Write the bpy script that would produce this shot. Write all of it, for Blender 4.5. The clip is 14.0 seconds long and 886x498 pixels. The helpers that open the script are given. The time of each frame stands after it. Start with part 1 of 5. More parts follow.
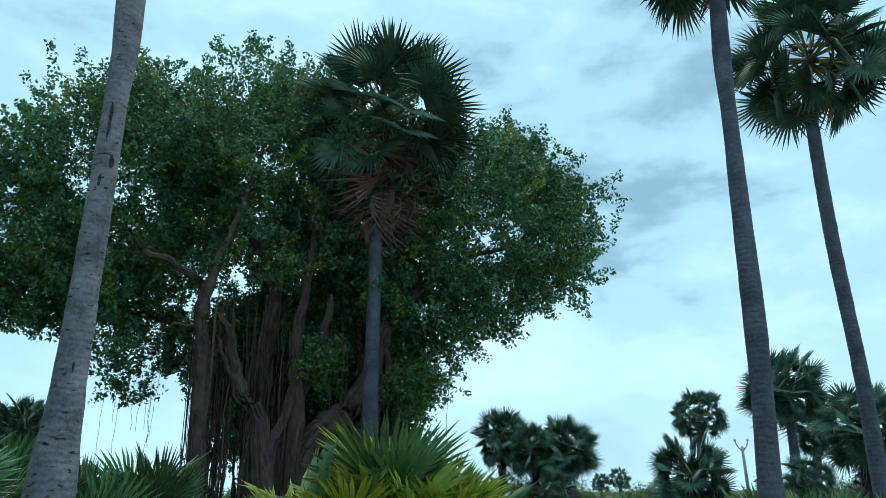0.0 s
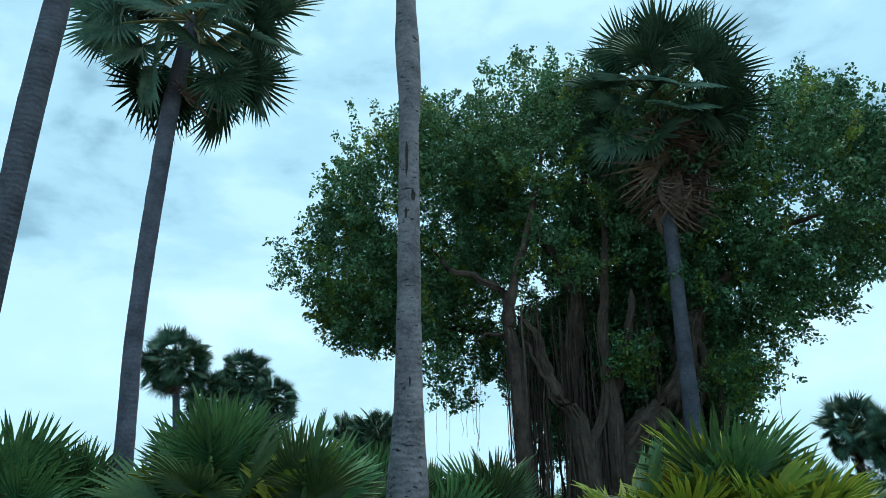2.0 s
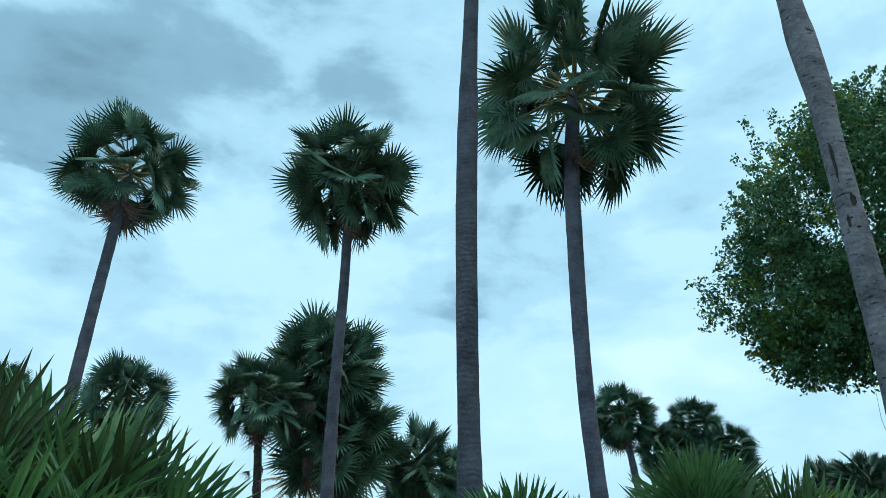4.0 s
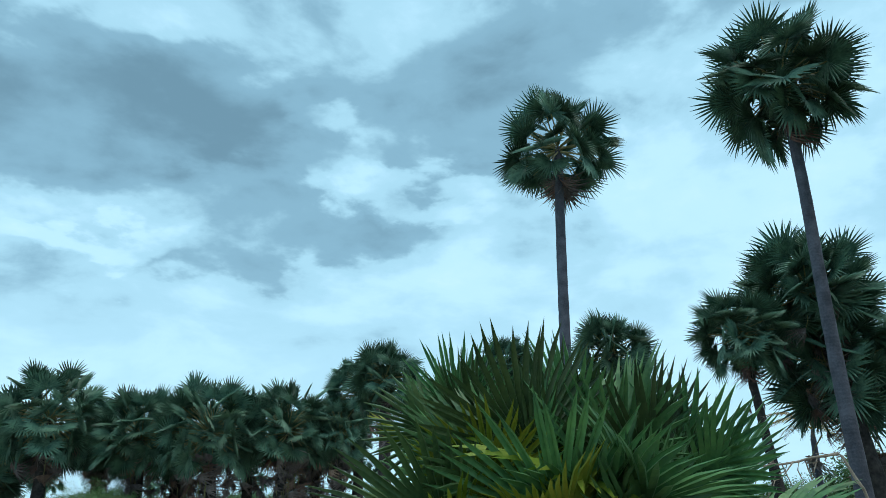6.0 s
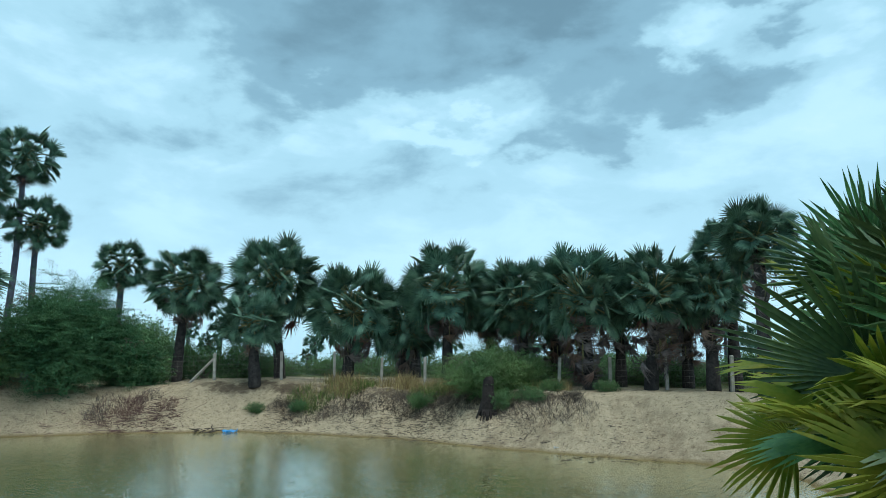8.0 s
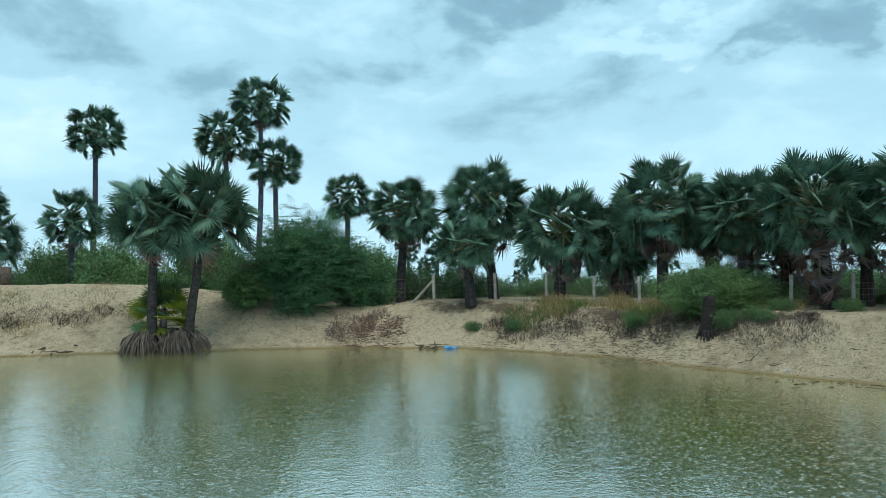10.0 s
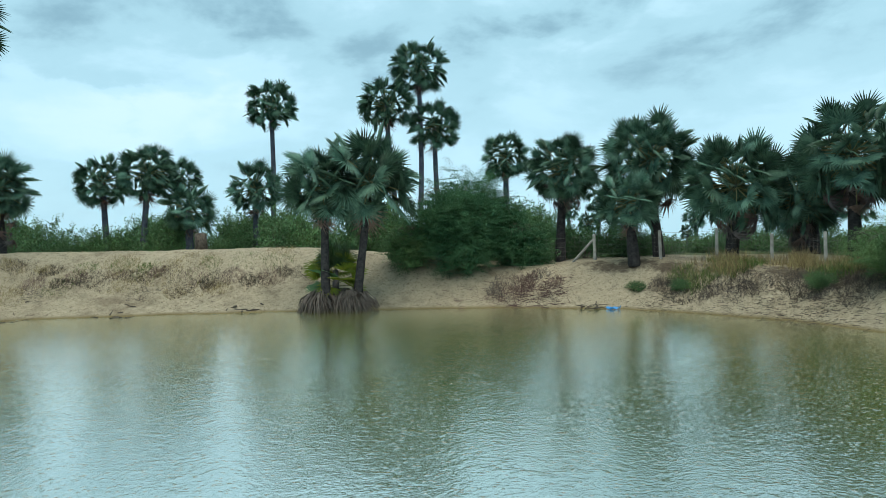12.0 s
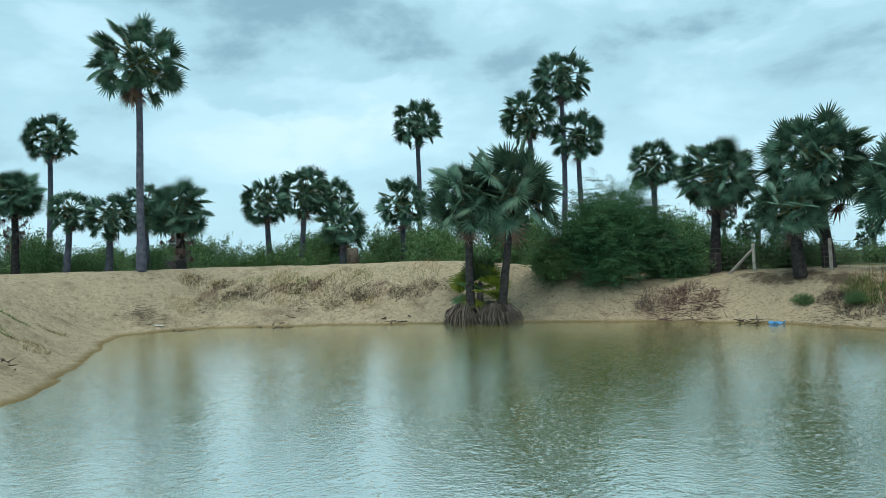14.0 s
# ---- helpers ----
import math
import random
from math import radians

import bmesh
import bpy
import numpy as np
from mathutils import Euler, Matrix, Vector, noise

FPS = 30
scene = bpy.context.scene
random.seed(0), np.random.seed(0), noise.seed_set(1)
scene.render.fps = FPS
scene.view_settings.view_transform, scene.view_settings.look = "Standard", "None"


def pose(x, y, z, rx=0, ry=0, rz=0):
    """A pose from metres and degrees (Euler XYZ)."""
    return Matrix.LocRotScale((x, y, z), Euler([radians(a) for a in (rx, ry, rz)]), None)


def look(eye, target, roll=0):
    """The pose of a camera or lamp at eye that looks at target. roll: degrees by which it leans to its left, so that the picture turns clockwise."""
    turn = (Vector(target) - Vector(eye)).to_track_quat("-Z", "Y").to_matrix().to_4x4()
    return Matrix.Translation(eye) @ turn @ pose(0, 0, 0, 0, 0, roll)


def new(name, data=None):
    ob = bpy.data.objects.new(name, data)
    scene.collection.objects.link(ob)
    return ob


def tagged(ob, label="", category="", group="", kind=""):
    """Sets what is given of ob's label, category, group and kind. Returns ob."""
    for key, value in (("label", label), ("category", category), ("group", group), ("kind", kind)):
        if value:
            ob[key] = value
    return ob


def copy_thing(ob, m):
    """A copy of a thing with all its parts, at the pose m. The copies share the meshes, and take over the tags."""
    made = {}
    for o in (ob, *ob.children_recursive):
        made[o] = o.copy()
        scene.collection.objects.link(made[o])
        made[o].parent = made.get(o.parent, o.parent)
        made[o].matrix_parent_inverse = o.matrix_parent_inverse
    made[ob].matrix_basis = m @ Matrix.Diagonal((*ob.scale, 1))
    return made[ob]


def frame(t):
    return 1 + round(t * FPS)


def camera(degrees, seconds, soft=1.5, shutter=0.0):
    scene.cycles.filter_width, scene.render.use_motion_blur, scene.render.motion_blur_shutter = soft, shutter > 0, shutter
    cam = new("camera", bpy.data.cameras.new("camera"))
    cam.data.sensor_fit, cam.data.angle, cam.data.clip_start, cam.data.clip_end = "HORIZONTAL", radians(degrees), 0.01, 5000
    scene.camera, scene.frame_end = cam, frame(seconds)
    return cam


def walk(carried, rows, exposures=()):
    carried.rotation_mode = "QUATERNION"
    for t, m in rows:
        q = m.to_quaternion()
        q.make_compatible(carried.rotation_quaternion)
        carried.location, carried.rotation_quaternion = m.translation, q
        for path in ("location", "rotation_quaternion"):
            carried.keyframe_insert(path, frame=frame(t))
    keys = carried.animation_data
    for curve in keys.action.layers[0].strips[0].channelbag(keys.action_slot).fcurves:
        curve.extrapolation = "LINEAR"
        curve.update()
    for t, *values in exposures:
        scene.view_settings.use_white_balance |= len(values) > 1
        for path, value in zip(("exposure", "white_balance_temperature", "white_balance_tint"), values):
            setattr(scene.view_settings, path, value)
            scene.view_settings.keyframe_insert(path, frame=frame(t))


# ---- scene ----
# ---- camera and walk ----
cam = camera(65.28, 14.0, 0.5)
PATH = [
    (0.0, 0.002, 0.012, 1.607, 4.069, 19.390, 0.561),
    (0.5, -0.004, -0.010, 1.600, 7.329, 19.318, 0.669),
    (1.0, -0.019, 0.020, 1.617, 13.241, 19.339, 0.719),
    (1.5, -0.030, 0.014, 1.614, 21.034, 19.417, 0.754),
    (2.0, -0.048, 0.011, 1.613, 29.258, 19.630, 0.840),
    (2.5, -0.059, -0.023, 1.602, 37.672, 20.432, 0.622),
    (3.0, -0.046, -0.074, 1.612, 46.130, 21.757, -0.019),
    (3.2, -0.057, -0.098, 1.621, 49.651, 22.369, -0.246),
    (5.3, -0.248, -0.244, 1.631, 89.837, 23.002, 1.667),
    (5.5, -0.212, -0.277, 1.617, 93.766, 22.269, 1.647),
    (6.0, -0.226, -0.357, 1.615, 102.547, 20.012, 1.137),
    (6.5, -0.225, -0.414, 1.591, 110.868, 17.355, 0.375),
    (7.0, -0.238, -0.497, 1.551, 118.245, 14.667, -0.165),
    (7.5, -0.149, -0.553, 1.498, 125.143, 11.955, -0.342),
    (8.0, 0.009, -0.564, 1.438, 131.281, 9.594, -0.195),
    (8.5, 0.109, -0.617, 1.394, 136.577, 7.641, 0.060),
    (9.0, 0.111, -0.538, 1.387, 141.455, 5.876, 0.317),
    (9.2, 0.096, -0.558, 1.368, 142.998, 5.296, 0.395),
    (11.3, -0.077, -0.576, 1.600, 156.791, 0.312, 0.774),
    (11.5, -0.101, -0.586, 1.581, 158.109, 0.089, 1.026),
    (12.0, -0.078, -0.579, 1.605, 161.775, -0.301, 1.211),
    (12.5, -0.061, -0.574, 1.623, 165.550, -0.425, 1.433),
    (13.0, -0.047, -0.586, 1.613, 168.883, -0.285, 1.588),
    (13.5, -0.070, -0.575, 1.595, 171.587, 0.244, 1.743),
    (14.0, -0.073, -0.553, 1.573, 173.645, 1.110, 1.758),
]
walk(cam, [(t, pose(x, y, z, 90 + pitch, roll, yaw)) for t, x, y, z, yaw, pitch, roll in PATH],
     [(0.0, 0.16, 6350, 10), (3.0, 0.12, 6300, 10), (5.5, 0.05, 6350, 10), (9.0, 0.06, 6500, 10), (11.5, 0.04, 6700, 10), (14.0, 0.02, 6800, 10)])

# ---- world, sun, exposure ----
WATER_Z = -1.34


def build_world():
    w = bpy.data.worlds.new("overcast_sky")
    scene.world = w
    w.use_nodes = True
    nt = w.node_tree
    nt.nodes.clear()
    n, l = nt.nodes.new, nt.links.new
    out, bg = n("ShaderNodeOutputWorld"), n("ShaderNodeBackground")
    l(bg.outputs[0], out.inputs[0])
    co = n("ShaderNodeTexCoord")
    sky = n("ShaderNodeTexSky")
    sky.sky_type, sky.sun_disc = "NISHITA", False
    sky.sun_elevation, sky.sun_rotation = radians(74), radians(20)
    sky.air_density, sky.dust_density = 1.0, 2.0

    def math_node(op, a, b=None, c=None):
        m = n("ShaderNodeMath")
        m.operation = op
        for i, v in enumerate((a, b, c)):
            if v is None:
                continue
            if isinstance(v, (int, float)):
                m.inputs[i].default_value = v
            else:
                l(v, m.inputs[i])
        return m.outputs[0]

    sep = n("ShaderNodeSeparateXYZ")
    l(co.outputs["Generated"], sep.inputs[0])
    # soft masses, flatter than wide
    comb = n("ShaderNodeCombineXYZ")
    l(sep.outputs["X"], comb.inputs[0]), l(sep.outputs["Y"], comb.inputs[1])
    l(math_node("MULTIPLY", sep.outputs["Z"], 2.1), comb.inputs[2])

    def cloud(scale, detail, rough, dist, offset):
        mp = n("ShaderNodeMapping")
        mp.inputs["Location"].default_value = offset
        mp.inputs["Rotation"].default_value = (0, 0, radians(25))
        mp.inputs["Scale"].default_value = (1.0, 1.0, 1.0)
        l(comb.outputs[0], mp.inputs["Vector"])
        t = n("ShaderNodeTexNoise")
        t.inputs["Scale"].default_value, t.inputs["Detail"].default_value = scale, detail
        t.inputs["Roughness"].default_value, t.inputs["Distortion"].default_value = rough, dist
        l(mp.outputs[0], t.inputs["Vector"])
        return t.outputs["Fac"]

    big = cloud(1.9, 7, 0.52, 0.12, (3.1, 1.7, 0.4))
    fine = cloud(5.0, 8, 0.54, 0.2, (0.4, 5.2, 1))
    val = math_node("ADD", math_node("MULTIPLY", big, 0.42), math_node("MULTIPLY", fine, 0.58))
    val = math_node("MULTIPLY_ADD", math_node("SUBTRACT", val, 0.5), 0.80, 0.525)

    # heading (degrees, turning left from +y) and height of each direction, frayed by noise for ragged cloud edges
    heading = math_node("ADD", math_node("MULTIPLY", math_node("ARCTAN2", math_node("MULTIPLY", sep.outputs["Y"], -1.0), math_node("MULTIPLY", sep.outputs["X"], -1.0)), 57.2958), 90.0)
    height = math_node("MULTIPLY", math_node("ARCSINE", sep.outputs["Z"]), 57.2958)
    fray, curl, wisp = cloud(3.0, 6, 0.52, 0.2, (7.3, 2.2, 5.1)), cloud(3.6, 6, 0.54, 0.2, (1.3, 8.2, 2.7)), cloud(12.0, 5, 0.55, 0.2, (4.3, 4.2, 6.7))
    heading = math_node("MULTIPLY_ADD", math_node("SUBTRACT", fray, 0.5), 30.0, heading)
    height = math_node("MULTIPLY_ADD", math_node("SUBTRACT", curl, 0.5), 17.0, height)
    height = math_node("MULTIPLY_ADD", math_node("SUBTRACT", wisp, 0.5), 3.5, height)

    # the heavy cloud banks and the bright breaks between them: heading, height, half width, half depth, slope, weight
    def bank(at, up, wide, deep, slope, amount):
        dx = math_node("SUBTRACT", heading, at)
        dy = math_node("MULTIPLY_ADD", dx, -slope, math_node("SUBTRACT", height, up))
        dx, dy = math_node("DIVIDE", dx, wide), math_node("DIVIDE", dy, deep)
        far = math_node("ADD", math_node("MULTIPLY", dx, dx), math_node("MULTIPLY", dy, dy))
        mr = n("ShaderNodeMapRange")
        mr.interpolation_type = "SMOOTHSTEP"
        mr.inputs["From Min"].default_value, mr.inputs["From Max"].default_value = 1.7, 0.0
        mr.inputs["To Min"].default_value, mr.inputs["To Max"].default_value = 0.0, amount
        l(far, mr.inputs["Value"])
        return math_node("ADD", val, mr.outputs[0])

    for row in CLOUD_BANKS:
        val = bank(*row)
    ramp = n("ShaderNodeValToRGB")
    ramp.color_ramp.interpolation = "EASE"
    e = ramp.color_ramp.elements
    e[0].position, e[0].color = 0.25, (0.13, 0.255, 0.33, 1)
    e[1].position, e[1].color = 0.70, (0.60, 0.845, 0.97, 1)
    for p, c in ((0.40, (0.21, 0.40, 0.51, 1)), (0.49, (0.36, 0.63, 0.76, 1)), (0.57, (0.46, 0.745, 0.895, 1))):
        k = e.new(p)
        k.color = c
    l(val, ramp.inputs[0])
    # brighter, even haze low over the horizon
    hz = n("ShaderNodeMapRange")
    hz.interpolation_type = "SMOOTHSTEP"
    hz.inputs["From Min"].default_value, hz.inputs["From Max"].default_value = 0.0, 0.34
    hz.inputs["To Min"].default_value, hz.inputs["To Max"].default_value = 0.62, 0.0
    l(sep.outputs["Z"], hz.inputs["Value"])
    mix = n("ShaderNodeMixRGB")
    l(hz.outputs[0], mix.inputs[0]), l(ramp.outputs[0], mix.inputs[1])
    mix.inputs[2].default_value = (0.47, 0.76, 0.91, 1)
    air = n("ShaderNodeMixRGB")
    air.blend_type = "ADD"
    air.inputs[0].default_value = 0.012
    l(mix.outputs[0], air.inputs[1]), l(sky.outputs[0], air.inputs[2])
    l(air.outputs[0], bg.inputs[0])
    bg.inputs[1].default_value = 1.10


CLOUD_BANKS = [
    (125, 38.0, 46, 17.0, 0.0, -0.09), (138, 26.5, 16, 5.5, -0.22, -0.13), (150, 19.5, 7, 2.6, -0.3, -0.07), (121, 29.5, 9, 4.5, 0.0, -0.08),
    (113, 21.5, 10, 2.8, 0.0, -0.10), (93, 33.0, 14, 8.0, 0.0, -0.09), (113, 30.0, 4.0, 2.2, 0.0, 0.09), (127, 20.0, 7, 2.0, -0.3, 0.11),
    (105, 24.5, 6, 2.0, 0.0, 0.09), (98, 15.0, 14, 4.5, 0.0, 0.06), (-14, 27.0, 20, 10.0, 0.0, -0.08), (78, 21.0, 10, 6.0, 0.0, 0.07),
    (56, 23.5, 15, 4.0, 0.1, -0.07), (182, 18.5, 18, 5.0, 0.0, -0.11), (186, 11.0, 13, 3.0, 0.0, 0.10), (-10, 10.0, 18, 5.0, 0.0, 0.06),
]
build_world()
sun = new("sun", bpy.data.lights.new("sun", "SUN"))
sun.data.energy, sun.data.angle, sun.data.color = 2.4, radians(55), (1.0, 0.96, 0.88)
sun.matrix_world = look((0, 0, 60), (-6.0, -16.0, 0.0))


# ---- materials ----
def material(name, base, second, scale=4.0, rough=0.8, bump=0.3, bump_scale=30.0, per=0.0, island=False, through_light=0.0, spec=0.3):
    """A surface of two colours mixed by noise at two scales, with fine relief; per: how far single pieces differ."""
    m = bpy.data.materials.new(name)
    m.use_nodes = True
    nt = m.node_tree
    n, l = nt.nodes.new, nt.links.new
    p = nt.nodes["Principled BSDF"]
    p.inputs["Roughness"].default_value = rough
    p.inputs["Specular IOR Level"].default_value = spec
    co = n("ShaderNodeTexCoord")
    t1, t2 = n("ShaderNodeTexNoise"), n("ShaderNodeTexNoise")
    t1.inputs["Scale"].default_value, t1.inputs["Detail"].default_value = scale, 5
    t2.inputs["Scale"].default_value, t2.inputs["Detail"].default_value = bump_scale, 6
    l(co.outputs["Object"], t1.inputs["Vector"]), l(co.outputs["Object"], t2.inputs["Vector"])
    add = n("ShaderNodeMath")
    add.operation = "MULTIPLY_ADD"
    l(t2.outputs["Fac"], add.inputs[0])
    add.inputs[1].default_value = 0.5
    l(t1.outputs["Fac"], add.inputs[2])
    ramp = n("ShaderNodeValToRGB")
    ramp.color_ramp.elements[0].position, ramp.color_ramp.elements[0].color = 0.55, (*base, 1)
    ramp.color_ramp.elements[1].position, ramp.color_ramp.elements[1].color = 0.95, (*second, 1)
    l(add.outputs[0], ramp.inputs[0])
    col = ramp.outputs[0]
    if per:
        hsv = n("ShaderNodeHueSaturation")
        src = n("ShaderNodeNewGeometry").outputs["Random Per Island"] if island else n("ShaderNodeObjectInfo").outputs["Random"]
        mr, mh = n("ShaderNodeMapRange"), n("ShaderNodeMapRange")
        mr.inputs["To Min"].default_value, mr.inputs["To Max"].default_value = 1 - per, 1 + per
        mh.inputs["To Min"].default_value, mh.inputs["To Max"].default_value = 0.5 - per * 0.05, 0.5 + per * 0.05
        l(src, mr.inputs[0]), l(src, mh.inputs[0])
        l(mr.outputs[0], hsv.inputs["Value"]), l(mh.outputs[0], hsv.inputs["Hue"])
        l(col, hsv.inputs["Color"])
        col = hsv.outputs[0]
    l(col, p.inputs["Base Color"])
    if bump:
        b = n("ShaderNodeBump")
        b.inputs["Strength"].default_value, b.inputs["Distance"].default_value = bump, 0.02
        l(t2.outputs["Fac"], b.inputs["Height"]), l(b.outputs[0], p.inputs["Normal"])
    if through_light:
        tr, mx = n("ShaderNodeBsdfTranslucent"), n("ShaderNodeMixShader")
        l(col, tr.inputs["Color"])
        mx.inputs[0].default_value = through_light
        l(p.outputs[0], mx.inputs[1]), l(tr.outputs[0], mx.inputs[2])
        l(mx.outputs[0], nt.nodes["Material Output"].inputs[0])
    return m


def bark_rings(name, low, high, nicks):
    """Grey palm bark with close horizontal leaf scars."""
    m = material(name, low, high, 3.0, 0.9, 0.0, 26.0, 0.25)
    nt = m.node_tree
    n, l = nt.nodes.new, nt.links.new
    co, wave = n("ShaderNodeTexCoord"), n("ShaderNodeTexWave")
    wave.bands_direction = "Z"
    wave.inputs["Scale"].default_value, wave.inputs["Distortion"].default_value = 3.4, 6.0
    wave.inputs["Detail"].default_value, wave.inputs["Detail Scale"].default_value = 4, 1.6
    noise_t = n("ShaderNodeTexNoise")
    noise_t.inputs["Scale"].default_value, noise_t.inputs["Detail"].default_value = 22, 6
    l(co.outputs["Object"], wave.inputs["Vector"]), l(co.outputs["Object"], noise_t.inputs["Vector"])
    add, b = n("ShaderNodeMath"), n("ShaderNodeBump")
    add.operation = "MULTIPLY_ADD"
    l(noise_t.outputs["Fac"], add.inputs[0])
    add.inputs[1].default_value = 0.8
    l(wave.outputs["Fac"], add.inputs[2])
    b.inputs["Strength"].default_value, b.inputs["Distance"].default_value = 0.28, 0.015
    l(add.outputs[0], b.inputs["Height"]), l(b.outputs[0], nt.nodes["Principled BSDF"].inputs["Normal"])
    if not nicks:
        return m
    # short dark nicks lying across the stem
    mp, nick, cut, dark = n("ShaderNodeMapping"), n("ShaderNodeTexNoise"), n("ShaderNodeValToRGB"), n("ShaderNodeMixRGB")
    mp.inputs["Scale"].default_value = (5.0, 5.0, 14.0)
    nick.inputs["Scale"].default_value, nick.inputs["Detail"].default_value = 1.6, 4
    cut.color_ramp.elements[0].position, cut.color_ramp.elements[1].position = 0.60, 0.68
    p = nt.nodes["Principled BSDF"]
    old = p.inputs["Base Color"].links[0].from_socket
    l(co.outputs["Object"], mp.inputs[0]), l(mp.outputs[0], nick.inputs["Vector"]), l(nick.outputs["Fac"], cut.inputs[0])
    l(cut.outputs[0], dark.inputs[0]), l(old, dark.inputs[1])
    dark.inputs[2].default_value = (0.028, 0.027, 0.030, 1)
    l(dark.outputs[0], p.inputs["Base Color"])
    return m


# plain copy is darkened and blued for shaded stems, pale copy for a lit one
M_BARK = bark_rings("palm_bark", (0.050, 0.054, 0.072), (0.115, 0.122, 0.155), False)
M_BARK_PALE = bark_rings("nicked_palm_bark", (0.085, 0.085, 0.098), (0.23, 0.225, 0.25), True)
M_BARK_DARK = material("dark_palm_bark", (0.016, 0.015, 0.016), (0.055, 0.050, 0.048), 5.0, 0.95, 0.9, 12)
M_LEAF = material("fan_leaf_green", (0.020, 0.056, 0.040), (0.112, 0.215, 0.140), 2.0, 0.55, 0.1, 18, 0.5, False, 0.08, 0.22)
M_LEAF_BUSH = material("young_fan_leaf", (0.040, 0.100, 0.044), (0.115, 0.205, 0.072), 2.0, 0.42, 0.1, 18, 0.55, False, 0.15, 0.35)
M_LEAF_LIME = material("yellowing_fan_leaf", (0.13, 0.22, 0.022), (0.27, 0.30, 0.04), 2.6, 0.5, 0.1, 18, 0.25, False, 0.28, 0.3)
M_DRY = material("dry_fan_leaf", (0.13, 0.086, 0.072), (0.27, 0.18, 0.15), 3.0, 0.85, 0.2, 20, 0.35, False, 0.08, 0.15)
M_DRY_GREY = material("old_grey_leaf", (0.090, 0.076, 0.076), (0.21, 0.18, 0.178), 3.0, 0.9, 0.2, 20, 0.35, False, 0.05, 0.15)
M_STALK = material("leaf_stalk", (0.10, 0.11, 0.045), (0.21, 0.19, 0.08), 4.0, 0.6, 0.1, 20, 0.2)
M_FIGLEAF = material("fig_leaf", (0.044, 0.135, 0.070), (0.125, 0.265, 0.110), 0.5, 0.55, 0.0, 6, 0.55, True, 0.22, 0.22)
M_FIGLIME = material("fig_leaf_young", (0.10, 0.19, 0.03), (0.19, 0.27, 0.05), 0.6, 0.45, 0.0, 6, 0.4, True, 0.3, 0.4)
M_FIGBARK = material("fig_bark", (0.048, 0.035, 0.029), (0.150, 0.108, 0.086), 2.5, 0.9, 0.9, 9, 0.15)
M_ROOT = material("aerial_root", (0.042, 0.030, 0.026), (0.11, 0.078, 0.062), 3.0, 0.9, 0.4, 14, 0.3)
M_THORN = material("thorn_bush_leaf", (0.022, 0.082, 0.036), (0.088, 0.200, 0.088), 0.9, 0.6, 0.0, 6, 0.5, True, 0.15, 0.15)
M_THORN_LIGHT = material("thorn_bush_leaf_light", (0.060, 0.130, 0.050), (0.120, 0.205, 0.070), 0.6, 0.55, 0.0, 6, 0.4, True, 0.2, 0.3)
M_SCRUB = material("scrub_leaf", (0.048, 0.112, 0.046), (0.125, 0.225, 0.080), 0.5, 0.6, 0.0, 6, 0.5, True, 0.12, 0.3)
M_FRUIT = material("palm_fruit", (0.018, 0.014, 0.016), (0.05, 0.04, 0.035), 5.0, 0.4, 0.1, 20, 0.3)
M_FROND = material("yellowing_frond", (0.14, 0.13, 0.03), (0.34, 0.25, 0.08), 2.0, 0.6, 0.0, 10, 0.4, False, 0.2)
M_DEADPALE = material("bleached_dead_wood", (0.20, 0.16, 0.12), (0.40, 0.33, 0.26), 4.0, 0.9, 0.3, 20)
M_TWIG = material("grey_twig", (0.085, 0.070, 0.060), (0.18, 0.15, 0.125), 4.0, 0.9, 0.3, 20, 0.2)
M_STRAW = material("dry_grass_blade", (0.22, 0.165, 0.075), (0.42, 0.33, 0.17), 3.0, 0.8, 0.0, 20, 0.4, True, 0.2, 0.2)
M_GRASS = material("green_grass_blade", (0.07, 0.13, 0.03), (0.16, 0.22, 0.06), 3.0, 0.7, 0.0, 20, 0.4, True, 0.2, 0.2)
M_CONCRETE = material("weathered_concrete", (0.22, 0.21, 0.19), (0.40, 0.38, 0.34), 5.0, 0.9, 0.4, 40, 0.15)
M_WIRE = material("rusty_wire", (0.12, 0.11, 0.10), (0.22, 0.20, 0.18), 20.0, 0.6, 0.0, 40)
M_STUMP = material("charred_stump", (0.010, 0.008, 0.008), (0.032, 0.027, 0.025), 6.0, 0.95, 0.9, 14)
M_DEADWOOD = material("wet_driftwood", (0.045, 0.035, 0.028), (0.13, 0.105, 0.08), 6.0, 0.85, 0.5, 20)
M_BLUE = material("blue_plastic", (0.03, 0.22, 0.55), (0.06, 0.34, 0.70), 6.0, 0.4, 0.1, 20)
M_WHITE = material("pale_litter", (0.55, 0.55, 0.52), (0.75, 0.75, 0.72), 6.0, 0.6, 0.1, 20)
M_STEEL = material("galvanised_pole", (0.20, 0.21, 0.22), (0.32, 0.33, 0.34), 6.0, 0.6, 0.1, 20)


